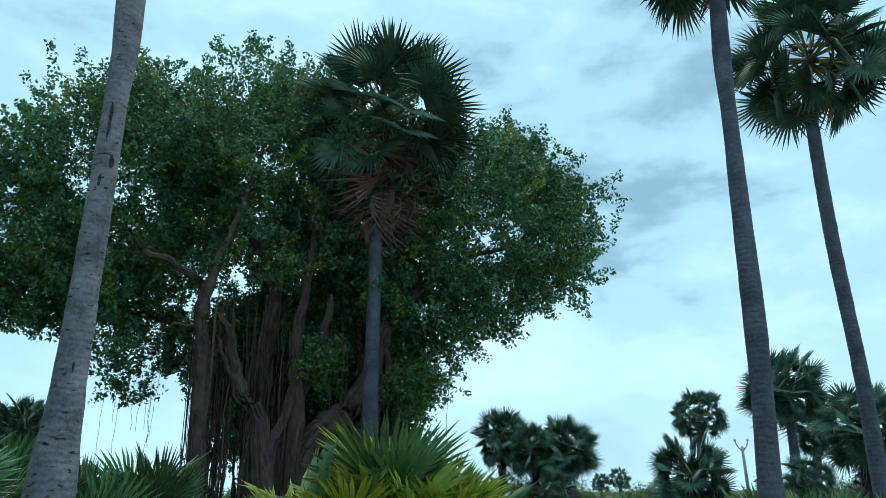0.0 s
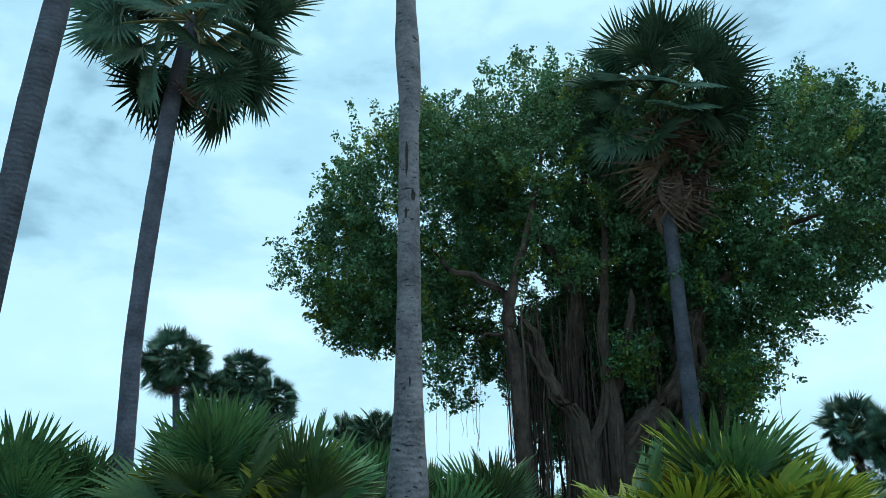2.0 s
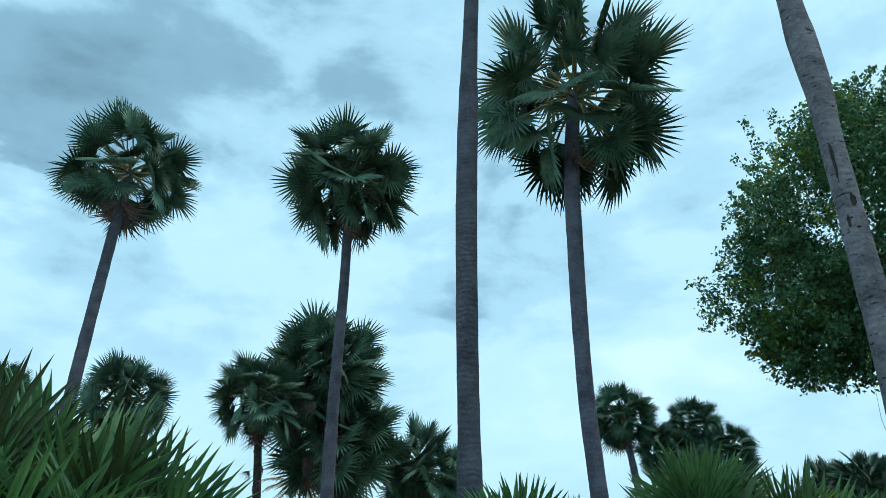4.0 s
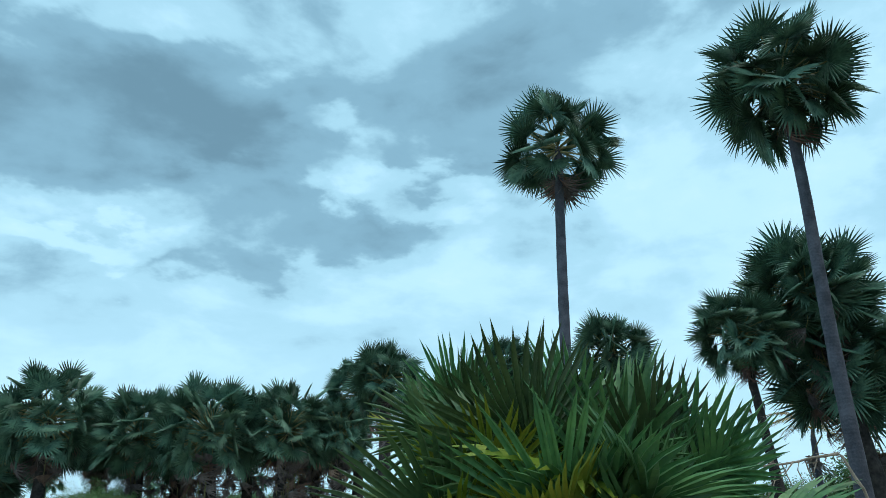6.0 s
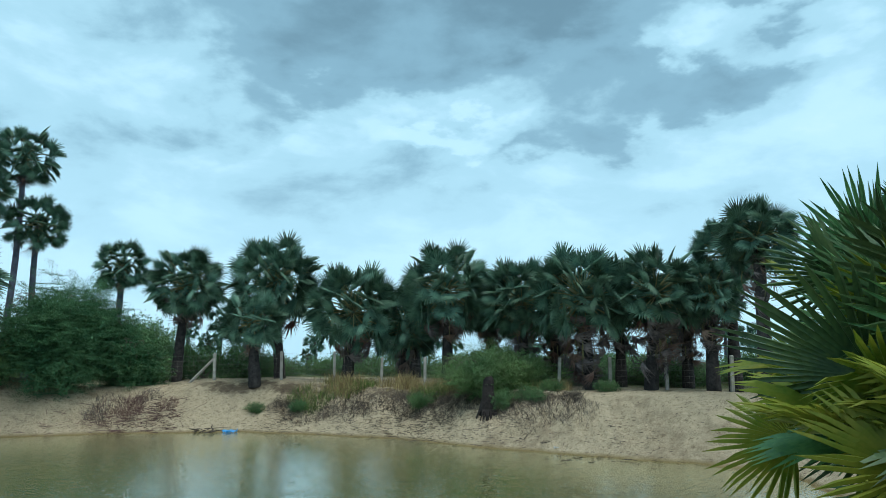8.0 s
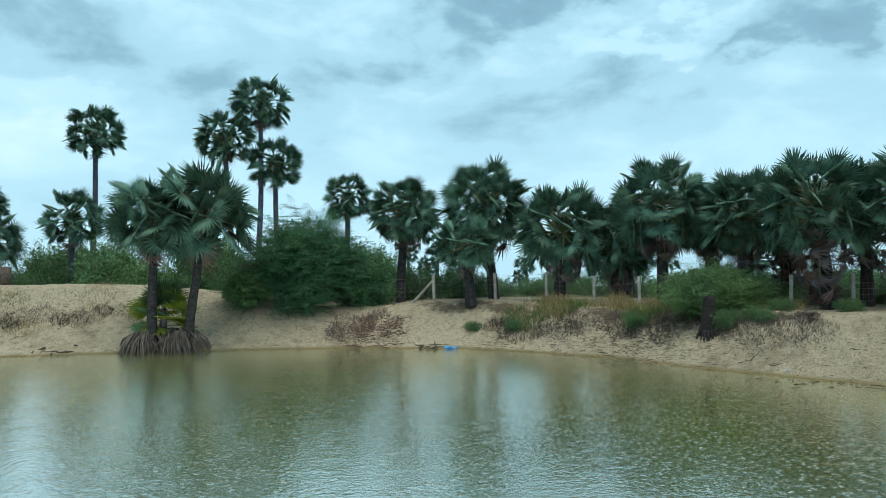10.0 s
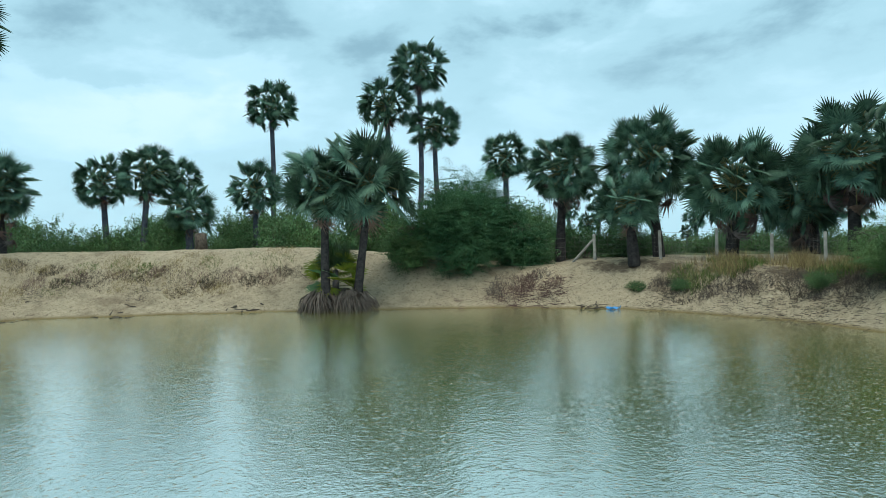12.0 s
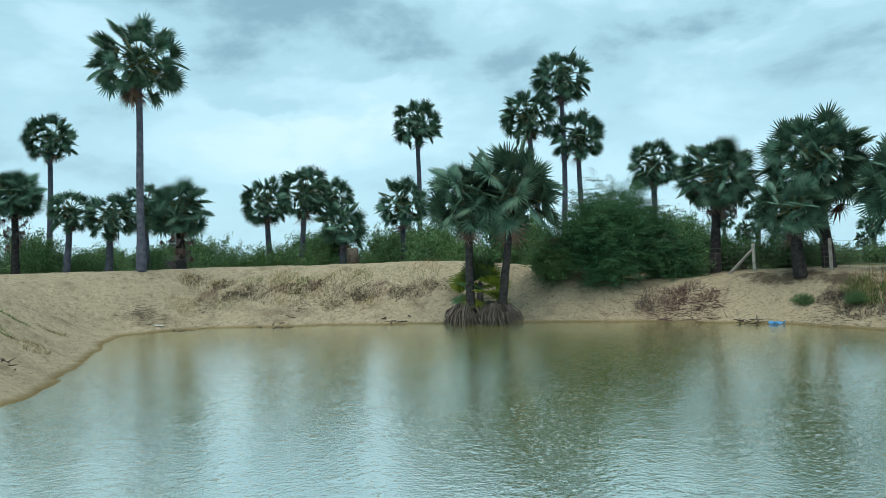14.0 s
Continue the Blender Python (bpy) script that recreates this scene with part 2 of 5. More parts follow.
def sand_material():
    m = bpy.data.materials.new("pond_sand")
    m.use_nodes = True
    nt = m.node_tree
    n, l = nt.nodes.new, nt.links.new
    p = nt.nodes["Principled BSDF"]
    p.inputs["Roughness"].default_value, p.inputs["Specular IOR Level"].default_value = 0.92, 0.15
    co = n("ShaderNodeTexCoord")

    def tex(scale, detail, rough=0.55):
        t = n("ShaderNodeTexNoise")
        t.inputs["Scale"].default_value, t.inputs["Detail"].default_value, t.inputs["Roughness"].default_value = scale, detail, rough
        l(co.outputs["Object"], t.inputs["Vector"])
        return t.outputs["Fac"]

    def ramp(src, stops):
        r = n("ShaderNodeValToRGB")
        for i, (pos, c) in enumerate(stops):
            k = r.color_ramp.elements[i] if i < 2 else r.color_ramp.elements.new(pos)
            k.position, k.color = pos, c
        l(src, r.inputs[0])
        return r.outputs[0]

    def mixed(fac, a, b, kind="MIX"):
        x = n("ShaderNodeMixRGB")
        x.blend_type = kind
        for i, v in enumerate((fac, a, b)):
            if isinstance(v, (int, float)):
                x.inputs[i].default_value = v
            elif isinstance(v, tuple):
                x.inputs[i].default_value = v
            else:
                l(v, x.inputs[i])
        return x.outputs[0]

    # sand grain; its dark end is deepened to stand in for shade between clods
    grain_and_shade = ramp(tex(6.0, 9, 0.80), [(0.34, (0.21, 0.155, 0.095, 1)), (0.60, (0.68, 0.575, 0.40, 1)), (0.46, (0.56, 0.465, 0.315, 1))])
    earth = ramp(tex(1.3, 7, 0.65), [(0.3, (0.15, 0.105, 0.066, 1)), (0.7, (0.30, 0.22, 0.145, 1))])
    patches = ramp(tex(0.33, 9, 0.72), [(0.53, (0, 0, 0, 1)), (0.68, (0.6, 0.6, 0.6, 1))])
    col = mixed(patches, grain_and_shade, earth)
    # brown earth along the lip of the bank and in a belt across the dune
    lip, ragged = n("ShaderNodeAttribute"), n("ShaderNodeMath")
    lip.attribute_name = "lip"
    ragged.operation = "MULTIPLY_ADD"
    ragged.inputs[1].default_value = 1.0
    l(tex(0.9, 9, 0.75), ragged.inputs[0]), l(lip.outputs["Fac"], ragged.inputs[2])
    soil = ramp(tex(5.0, 8, 0.75), [(0.3, (0.075, 0.056, 0.040, 1)), (0.7, (0.22, 0.165, 0.115, 1))])
    col = mixed(ramp(ragged.outputs[0], [(0.86, (0, 0, 0, 1)), (1.12, (0.9, 0.9, 0.9, 1))]), col, soil)
    litter = ramp(tex(3.0, 10, 0.8), [(0.54, (0, 0, 0, 1)), (0.64, (0.85, 0.85, 0.85, 1))])
    col = mixed(litter, col, (0.16, 0.115, 0.080, 1))
    # damp rim just above the water, as the water left it
    sep, hgt = n("ShaderNodeSeparateXYZ"), n("ShaderNodeMapRange")
    l(co.outputs["Object"], sep.inputs[0])
    l(sep.outputs["Z"], hgt.inputs["Value"])
    hgt.inputs["From Min"].default_value, hgt.inputs["From Max"].default_value = WATER_Z + 0.02, WATER_Z + 0.11
    hgt.inputs["To Min"].default_value, hgt.inputs["To Max"].default_value = 0.85, 0.0
    col = mixed(hgt.outputs[0], col, (0.25, 0.18, 0.070, 1))
    # soil and low green cover away from the banks
    cover = n("ShaderNodeAttribute")
    cover.attribute_name = "cover"
    veg = ramp(tex(0.8, 7, 0.65), [(0.35, (0.075, 0.10, 0.04, 1)), (0.65, (0.13, 0.155, 0.065, 1))])
    col = mixed(cover.outputs["Fac"], col, veg)
    l(col, p.inputs["Base Color"])
    b, b2 = n("ShaderNodeBump"), n("ShaderNodeBump")
    b.inputs["Strength"].default_value, b.inputs["Distance"].default_value = 1.0, 0.10
    b2.inputs["Strength"].default_value, b2.inputs["Distance"].default_value = 1.0, 0.40
    l(tex(2.6, 8, 0.75), b2.inputs["Height"]), l(b2.outputs[0], b.inputs["Normal"])
    l(tex(14.0, 6, 0.7), b.inputs["Height"]), l(b.outputs[0], p.inputs["Normal"])
    return m


def water_material():
    m = bpy.data.materials.new("murky_pond_water")
    m.use_nodes = True
    nt = m.node_tree
    n, l = nt.nodes.new, nt.links.new
    dif, glo, mx = n("ShaderNodeBsdfDiffuse"), n("ShaderNodeBsdfGlossy"), n("ShaderNodeMixShader")
    glo.inputs["Color"].default_value = (1, 1, 1, 1)
    glo.inputs["Roughness"].default_value = 0.15
    fr, gain = n("ShaderNodeFresnel"), n("ShaderNodeMath")
    fr.inputs["IOR"].default_value = 1.4
    gain.operation, gain.use_clamp = "MULTIPLY_ADD", True
    gain.inputs[1].default_value, gain.inputs[2].default_value = 0.14, 0.78
    l(fr.outputs[0], gain.inputs[0]), l(gain.outputs[0], mx.inputs[0])
    l(dif.outputs[0], mx.inputs[1]), l(glo.outputs[0], mx.inputs[2])
    l(mx.outputs[0], nt.nodes["Material Output"].inputs[0])
    co = n("ShaderNodeTexCoord")

    def tex(scale, detail, stretch=(1, 1, 1)):
        mp, t = n("ShaderNodeMapping"), n("ShaderNodeTexNoise")
        mp.inputs["Scale"].default_value = stretch
        t.inputs["Scale"].default_value, t.inputs["Detail"].default_value = scale, detail
        l(co.outputs["Object"], mp.inputs[0]), l(mp.outputs[0], t.inputs["Vector"])
        return t.outputs["Fac"]

    r = n("ShaderNodeValToRGB")
    r.color_ramp.elements[0].position, r.color_ramp.elements[0].color = 0.35, (0.168, 0.195, 0.015, 1)
    r.color_ramp.elements[1].position, r.color_ramp.elements[1].color = 0.65, (0.215, 0.24, 0.022, 1)
    l(tex(0.25, 4), r.inputs[0])
    l(r.outputs[0], dif.inputs["Color"])
    # long faint swell, close ripples, dimples of light rain and patches of wavelets
    def relief(height, distance, under=None):
        b = n("ShaderNodeBump")
        b.inputs["Strength"].default_value, b.inputs["Distance"].default_value = 1.0, distance
        l(height, b.inputs["Height"])
        if under is not None:
            l(under, b.inputs["Normal"])
        return b.outputs[0]

    def stops(src, *rows):
        r = n("ShaderNodeValToRGB")
        for k, (pos, v) in enumerate(rows):
            e = r.color_ramp.elements[k] if k < 2 else r.color_ramp.elements.new(pos)
            e.position, e.color = pos, (v, v, v, 1)
        l(src, r.inputs[0])
        return r.outputs[0]

    def dimples(scale, radius, shift):
        mp, v = n("ShaderNodeMapping"), n("ShaderNodeTexVoronoi")
        mp.inputs["Location"].default_value = (shift, shift * 2, 0)
        v.inputs["Scale"].default_value = scale
        l(co.outputs["Object"], mp.inputs[0]), l(mp.outputs[0], v.inputs["Vector"])
        return stops(v.outputs["Distance"], (0.0, 0.0), (radius, 0.5), (radius * 0.55, 1.0), (radius * 1.6, 0.45))

    nrm = relief(tex(2.2, 2, (1, 1.4, 1)), 0.004)
    nrm = relief(tex(13.0, 4, (1, 1.2, 1)), 0.0060, nrm)
    nrm = relief(stops(tex(2.6, 4, (1, 1, 1)), (0.54, 0.0), (0.66, 1.0)), 0.0035, nrm)
    nrm = relief(dimples(4.6, 0.20, 0.0), 0.0065, nrm)
    nrm = relief(dimples(8.5, 0.26, 3.7), 0.0085, nrm)
    for sh in (glo, fr):
        l(nrm, sh.inputs["Normal"])
    return m


M_SAND, M_WATER = sand_material(), water_material()


# ---- makers ----
def mesh_of(name, verts, faces, mats, smooth=False, index=None):
    me = bpy.data.meshes.new(name)
    me.from_pydata([tuple(v) for v in verts], [], faces)
    for m in mats:
        me.materials.append(m)
    if index is not None:
        me.polygons.foreach_set("material_index", index)
    if smooth:
        me.polygons.foreach_set("use_smooth", [True] * len(me.polygons))
    me.update()
    return me


def part(name, me, parent, m=None, label=""):
    ob = new(name, me)
    ob.parent = parent
    if m is not None:
        ob.matrix_local = m
    if label:
        ob["label"] = label
    return ob


def tube(points, radii, sides=8, wob=0.0, seed=0, cap=True):
    """Vertices and faces of a round bar along points."""
    rng = random.Random(seed)
    verts, faces = [], []
    pts = [Vector(p) for p in points]
    for i, p in enumerate(pts):
        d = (pts[min(i + 1, len(pts) - 1)] - pts[max(i - 1, 0)]).normalized()
        a = d.orthogonal().normalized() if abs(d.z) < 0.9 else Vector((1, 0, 0)) - d * d.x
        a.normalize()
        b = d.cross(a)
        for k in range(sides):
            th = 2 * math.pi * k / sides
            rr = radii[i] * (1 + wob * rng.uniform(-1, 1))
            verts.append(p + (a * math.cos(th) + b * math.sin(th)) * rr)
    for i in range(len(pts) - 1):
        for k in range(sides):
            q = (k + 1) % sides
            faces.append((i * sides + k, i * sides + q, (i + 1) * sides + q, (i + 1) * sides + k))
    if cap:
        faces.append(tuple(reversed(range(sides))))
        faces.append(tuple(range((len(pts) - 1) * sides, len(pts) * sides)))
    return verts, faces


def joined(pieces):
    verts, faces = [], []
    for v, f in pieces:
        o = len(verts)
        verts += v
        faces += [tuple(i + o for i in q) for q in f]
    return verts, faces


def smooth01(a, b, x):
    t = np.clip((x - a) / (b - a), 0, 1)
    return t * t * (3 - 2 * t)


# ---- ground ----
POND = [(6.0, -7.5), (7.9, -16.0), (8.4, -20.5), (9.4, -25.5), (11.4, -33.6), (8.5, -36.0), (1.0, -34.6), (-6.0, -32.6), (-12.0, -30.4),
        (-16.8, -27.0), (-19.2, -21.0), (-19.6, -13.0), (-20.6, -6.5), (-16.0, -3.9), (-11.0, -3.9), (-7.0, -5.0), (0.0, -6.2)]


def shore(x, y):
    """Metres from the pond's edge, positive on land."""
    x, y = np.asarray(x, float), np.asarray(y, float)
    best, inside = np.full(x.shape, 1e9), np.zeros(x.shape, bool)
    for (ax, ay), (bx, by) in zip(POND, POND[1:] + POND[:1]):
        ex, ey = bx - ax, by - ay
        t = np.clip(((x - ax) * ex + (y - ay) * ey) / (ex * ex + ey * ey), 0, 1)
        best = np.minimum(best, np.hypot(x - ax - t * ex, y - ay - t * ey))
        cross = ((ay > y) != (by > y)) & (x < (bx - ax) * (y - ay) / (by - ay + 1e-12) + ax)
        inside ^= cross
    return np.where(inside, -best, best)


def ripple(x, y, s, seed=0.0):
    return (np.sin(x * s + seed) * np.cos(y * s * 1.3 - seed * 1.7) + 0.6 * np.sin(x * s * 2.3 - y * s * 1.9 + seed * 3.1)
            + 0.35 * np.sin(x * s * 4.7 + y * s * 5.3 + seed) + 0.25 * np.cos(x * s * 9.1 - y * s * 8.3 + 2 * seed)) / 2.2


def ground_z(x, y):
    x, y = np.asarray(x, float), np.asarray(y, float)
    sd = shore(x, y) + 0.35 * ripple(x, y, 0.55, 1.0) + 0.12 * ripple(x, y, 2.1, 4.0)
    far = smooth01(-26, -33, y) * smooth01(-15, -4.5, x)
    left = smooth01(5, 10, x) * smooth01(-5, -14, y)
    right = smooth01(-13, -20, x) * smooth01(3, -5, y)
    corner = smooth01(-22, -30, y) * smooth01(-5.5, -11, x)
    dune = np.exp(-(np.maximum(sd - 6.5, 0) / 5.0) ** 2)
    top = 0.05 + 0.40 * right + 0.30 * corner + far * (0.45 + 1.15 * dune) + left * (1 - far) * (0.45 + 1.45 * dune)
    top = top + 1.45 * np.exp(-(((x + 14.0) / 3.6) ** 2 + ((y - 2.2) / 2.6) ** 2)) * smooth01(-9, -11, x)
    width = 3.6 + 2.6 * np.maximum(far, left)
    u = np.clip(sd / width, 0, 1)
    prof = 0.55 * u + 0.45 * (u * u * (3 - 2 * u))
    slope = np.sin(np.pi * u)
    z = WATER_Z + (top - WATER_Z) * prof + slope * (0.10 * ripple(x, y, 1.1, 2.0) + 0.07 * ripple(x, y, 3.1, 5.0) + 0.035 * ripple(x, y, 7.3, 9.0)) + np.clip(sd, 0, 1) * (0.035 * ripple(x, y, 5.3, 7.0) * ripple(y, x, 3.7, 1.0) + 0.03 * ripple(x, y, 11.0, 3.0))
    z = np.where(sd < 0, WATER_Z + np.maximum(sd * 0.22, -1.4), z)
    z = z + np.where(sd > width, 0.06 * ripple(x, y, 0.6, 3.0), 0)
    return z


def gz(x, y):
    return float(ground_z(np.array([x]), np.array([y]))[0])


def build_ground():
    def axis(lo, hi, step):
        mid = np.arange(lo, hi + 1e-6, step)
        out = np.cumsum(step * 1.22 ** np.arange(1, 36))
        out = out[out < 2600]
        return np.concatenate([lo - out[::-1], mid, hi + out])

    xs, ys = axis(-34, 18, 0.21), axis(-46, 12, 0.21)
    X, Y = np.meshgrid(xs, ys)
    Z = ground_z(X, Y)
    nx, ny = len(xs), len(ys)
    verts = np.stack([X.ravel(), Y.ravel(), Z.ravel()], 1)
    i = (np.arange(ny - 1)[:, None] * nx + np.arange(nx - 1)[None, :]).ravel()
    faces = np.stack([i, i + 1, i + nx + 1, i + nx], 1)
    me = bpy.data.meshes.new("ground")
    me.from_pydata(verts.tolist(), [], faces.tolist())
    me.polygons.foreach_set("use_smooth", [True] * len(me.polygons))
    sd = shore(X, Y).ravel()
    cover = smooth01(8, 15, sd) * (1 - 0.9 * smooth01(0, 1, (X.ravel() > -13) * (Y.ravel() < 6) * (Y.ravel() > -7)))
    at = me.attributes.new("cover", "FLOAT", "POINT")
    at.data.foreach_set("value", cover.astype(np.float32))
    x, y = X.ravel(), Y.ravel()
    far = smooth01(-26, -33, y) * smooth01(-11, -5.5, x)
    west = np.exp(-((sd - 3.1) / 1.1) ** 2) * (1 - far) * smooth01(-15.5, -17.5, x) * smooth01(-12, -16, y)
    belt = 0.55 * np.exp(-((sd - 3.3) / 0.8) ** 2) * far
    at = me.attributes.new("lip", "FLOAT", "POINT")
    at.data.foreach_set("value", (0.50 * np.maximum(west, belt)).astype(np.float32))
    me.materials.append(M_SAND)
    return tagged(new("ground", me), "pale eroded sand bank around a pond", "ground", kind="structure")


build_ground()


def build_water():
    v = [(x, y, WATER_Z) for x, y in ((-23, -3), (-23, -39), (14, -39), (14, -3))]
    me = mesh_of("water", v, [(0, 1, 2, 3)], [M_WATER])
    tagged(new("water", me), "murky green pond water with fine ripples", "water", kind="structure")


build_water()


# ---- fan leaves ----
def fan_mesh(name, seed, nseg, mat, spread=285, droop=0.25, bend=20, cup=0.25, split=0.45, wilt=0.0, wide=1.0, stalk_r=0.022, hang=0.0, hub_at=1.0, blade=1.0, mid_at=0.42, full=0.74):
    """A fan leaf 2 m from stalk foot to tip: a stalk along x and a pleated blade split into pointed fingers."""
    rng = random.Random(seed)
    verts, faces, index = [], [], []
    hub = Vector((hub_at, 0, -0.06))
    sv, sf = tube([(0, 0, 0), (hub_at * 0.5, 0, 0.02), hub], [stalk_r * 1.5, stalk_r, stalk_r * 0.8], 5, cap=False)
    verts += sv
    faces += sf
    index += [1] * len(sf)
    rot = Euler((0, radians(bend), 0)).to_matrix()

    def put(a, r, dz, side=0.0):
        x, y = r * blade * math.cos(a), r * blade * math.sin(a)
        z = dz - droop * r * r * (0.55 + 0.45 * math.cos(a)) + cup * abs(y) * (1 - 0.5 * r)
        return hub + rot @ Vector((x, y, z))

    h = len(verts)
    verts.append(hub.copy())
    step = radians(spread) / nseg
    low = -radians(spread) / 2
    edge = []
    for i in range(nseg + 1):
        a = low + step * i
        ln = 0.72 + 0.28 * math.cos(a * 0.55)
        edge.append(len(verts))
        verts.append(put(a, split * ln, -0.020))
    for i in range(nseg):
        a = low + step * (i + 0.5)
        ln = (0.70 + 0.30 * math.cos(a * 0.55)) * rng.uniform(0.92, 1.05)
        if wilt and rng.random() < wilt * 0.3:
            ln *= rng.uniform(0.6, 0.85)
        sag = -wilt * rng.uniform(0.05, 0.45) - hang * rng.random()
        twist = rng.uniform(-0.3, 0.3) * step
        o = len(verts)
        half = step * 0.47 * wide
        verts.append(put(a, split * ln, 0.030))
        mid = split + (1 - split) * mid_at
        verts.append(put(a - half * full + twist, mid * ln, -0.010 + sag * 0.3))
        verts.append(put(a + twist, mid * ln, 0.022 + sag * 0.3))
        verts.append(put(a + half * full + twist, mid * ln, -0.010 + sag * 0.3))
        verts.append(put(a + twist * 1.6, 1.04 * ln, sag))
        e0, e1 = edge[i], edge[i + 1]
        faces += [(h, e0, o), (h, o, e1), (e0, o + 1, o + 2, o), (o, o + 2, o + 3, e1), (o + 1, o + 4, o + 2), (o + 2, o + 4, o + 3)]
        index += [0] * 6
    return mesh_of(name, verts, faces, [mat, M_STALK], False, index)


BENDS = (-8, 4, 18, 32, 46, 60, 72)
LEAVES = [fan_mesh("leaf", 10 + i, 30, M_LEAF, 262 - 6 * i, 0.02 + 0.03 * i, b, 0.20 + 0.03 * i, 0.46, 0.08, 0.84, hub_at=1.10, blade=0.92, mid_at=0.5, full=0.62) for i, b in enumerate(BENDS)]
FINE = [fan_mesh("leaf", 80 + i, 24, M_LEAF, 252 - 6 * i, 0.02 + 0.03 * i, b, 0.20 + 0.03 * i, 0.48, 0.08, 0.84, stalk_r=0.016, hub_at=1.28, blade=0.73, mid_at=0.5, full=0.62) for i, b in enumerate(BENDS)]
DRY = [fan_mesh("dry_leaf", 30 + i, 18, M_DRY, 120 + 24 * i, 0.16, 6 + 12 * i, -0.75, 0.36, 0.9, 0.72, hang=0.22, hub_at=0.9, blade=1.1) for i in range(3)]
GREY = [fan_mesh("dry_leaf", 40 + i, 18, M_DRY_GREY, 110 + 30 * i, 0.16, 6 + 14 * i, -0.8, 0.34, 1.0, 0.66, hang=0.28, hub_at=0.9, blade=1.1) for i in range(3)]
BUSH = [fan_mesh("leaf", 50 + i, 33, M_LEAF_BUSH, 225 + 6 * i, 0.04 + 0.04 * i, b, 0.20, 0.46, 0.12, 0.92, hub_at=0.86 + 0.03 * i, blade=1.16, mid_at=0.62, full=0.62) for i, b in enumerate(BENDS)]
LIME = [fan_mesh("leaf", 60 + i, 26, M_LEAF_LIME, 190 + 20 * i, 0.08, 4 + 18 * i, 0.22, 0.50, 0.25, 0.92, hub_at=0.98, blade=1.02, mid_at=0.62, full=0.62) for i in range(3)]


def by_age(meshes, el, rng, stiff=0.18):
    """Young leaves stand straight, older ones turn their blades outward, none curls back under."""
    deg = math.degrees(el)
    want = max(0, 60 - deg) * stiff + rng.uniform(-14, 14)
    return [meshes[min(range(7), key=lambda k: abs(BENDS[k] - want))]]


def heart_mesh():
    """The close-packed inner leaves round a crown's heart, one mesh of crown radius 1."""
    rng = random.Random(77)
    fans = []
    for i in range(34):
        f = (i + 0.5) / 34
        el = 80 - 150 * f + rng.uniform(-12, 12)
        m = Euler((0, 0, i * 2.39996 + rng.uniform(-0.3, 0.3))).to_matrix() @ Euler((0, -radians(el), 0)).to_matrix() @ Euler((rng.uniform(-0.8, 0.8), 0, 0)).to_matrix()
        me = fan_mesh("inner", 700 + i, 14, M_LEAF, 300, 0.1, max(0, 60 - el) * 0.7, 0.2, 0.4, 0.2, 0.95, hub_at=0.72, blade=0.66)
        k = 0.5 * rng.uniform(0.8, 1.1)
        fans.append(([m @ (v.co * k) + Vector((0, 0, 0.05 - 0.35 * f)) for v in me.vertices], [tuple(p.vertices) for p in me.polygons]))
        bpy.data.meshes.remove(me)
    v, f = joined(fans)
    return mesh_of("inner_leaves", v, f, [M_LEAF])


HEART = heart_mesh()


def place_leaf(parent, meshes, rng, origin, az, el, size, roll=0.0, label=""):
    me = rng.choice(meshes)
    m = Matrix.Translation(origin) @ Euler((0, 0, az)).to_matrix().to_4x4() @ Euler((0, -el, 0)).to_matrix().to_4x4() @ Euler((roll, 0, 0)).to_matrix().to_4x4()
    m = m @ Matrix.Diagonal((size, size * rng.uniform(0.9, 1.08), size, 1))
    return part(me.name.split(".")[0], me, parent, m, label)


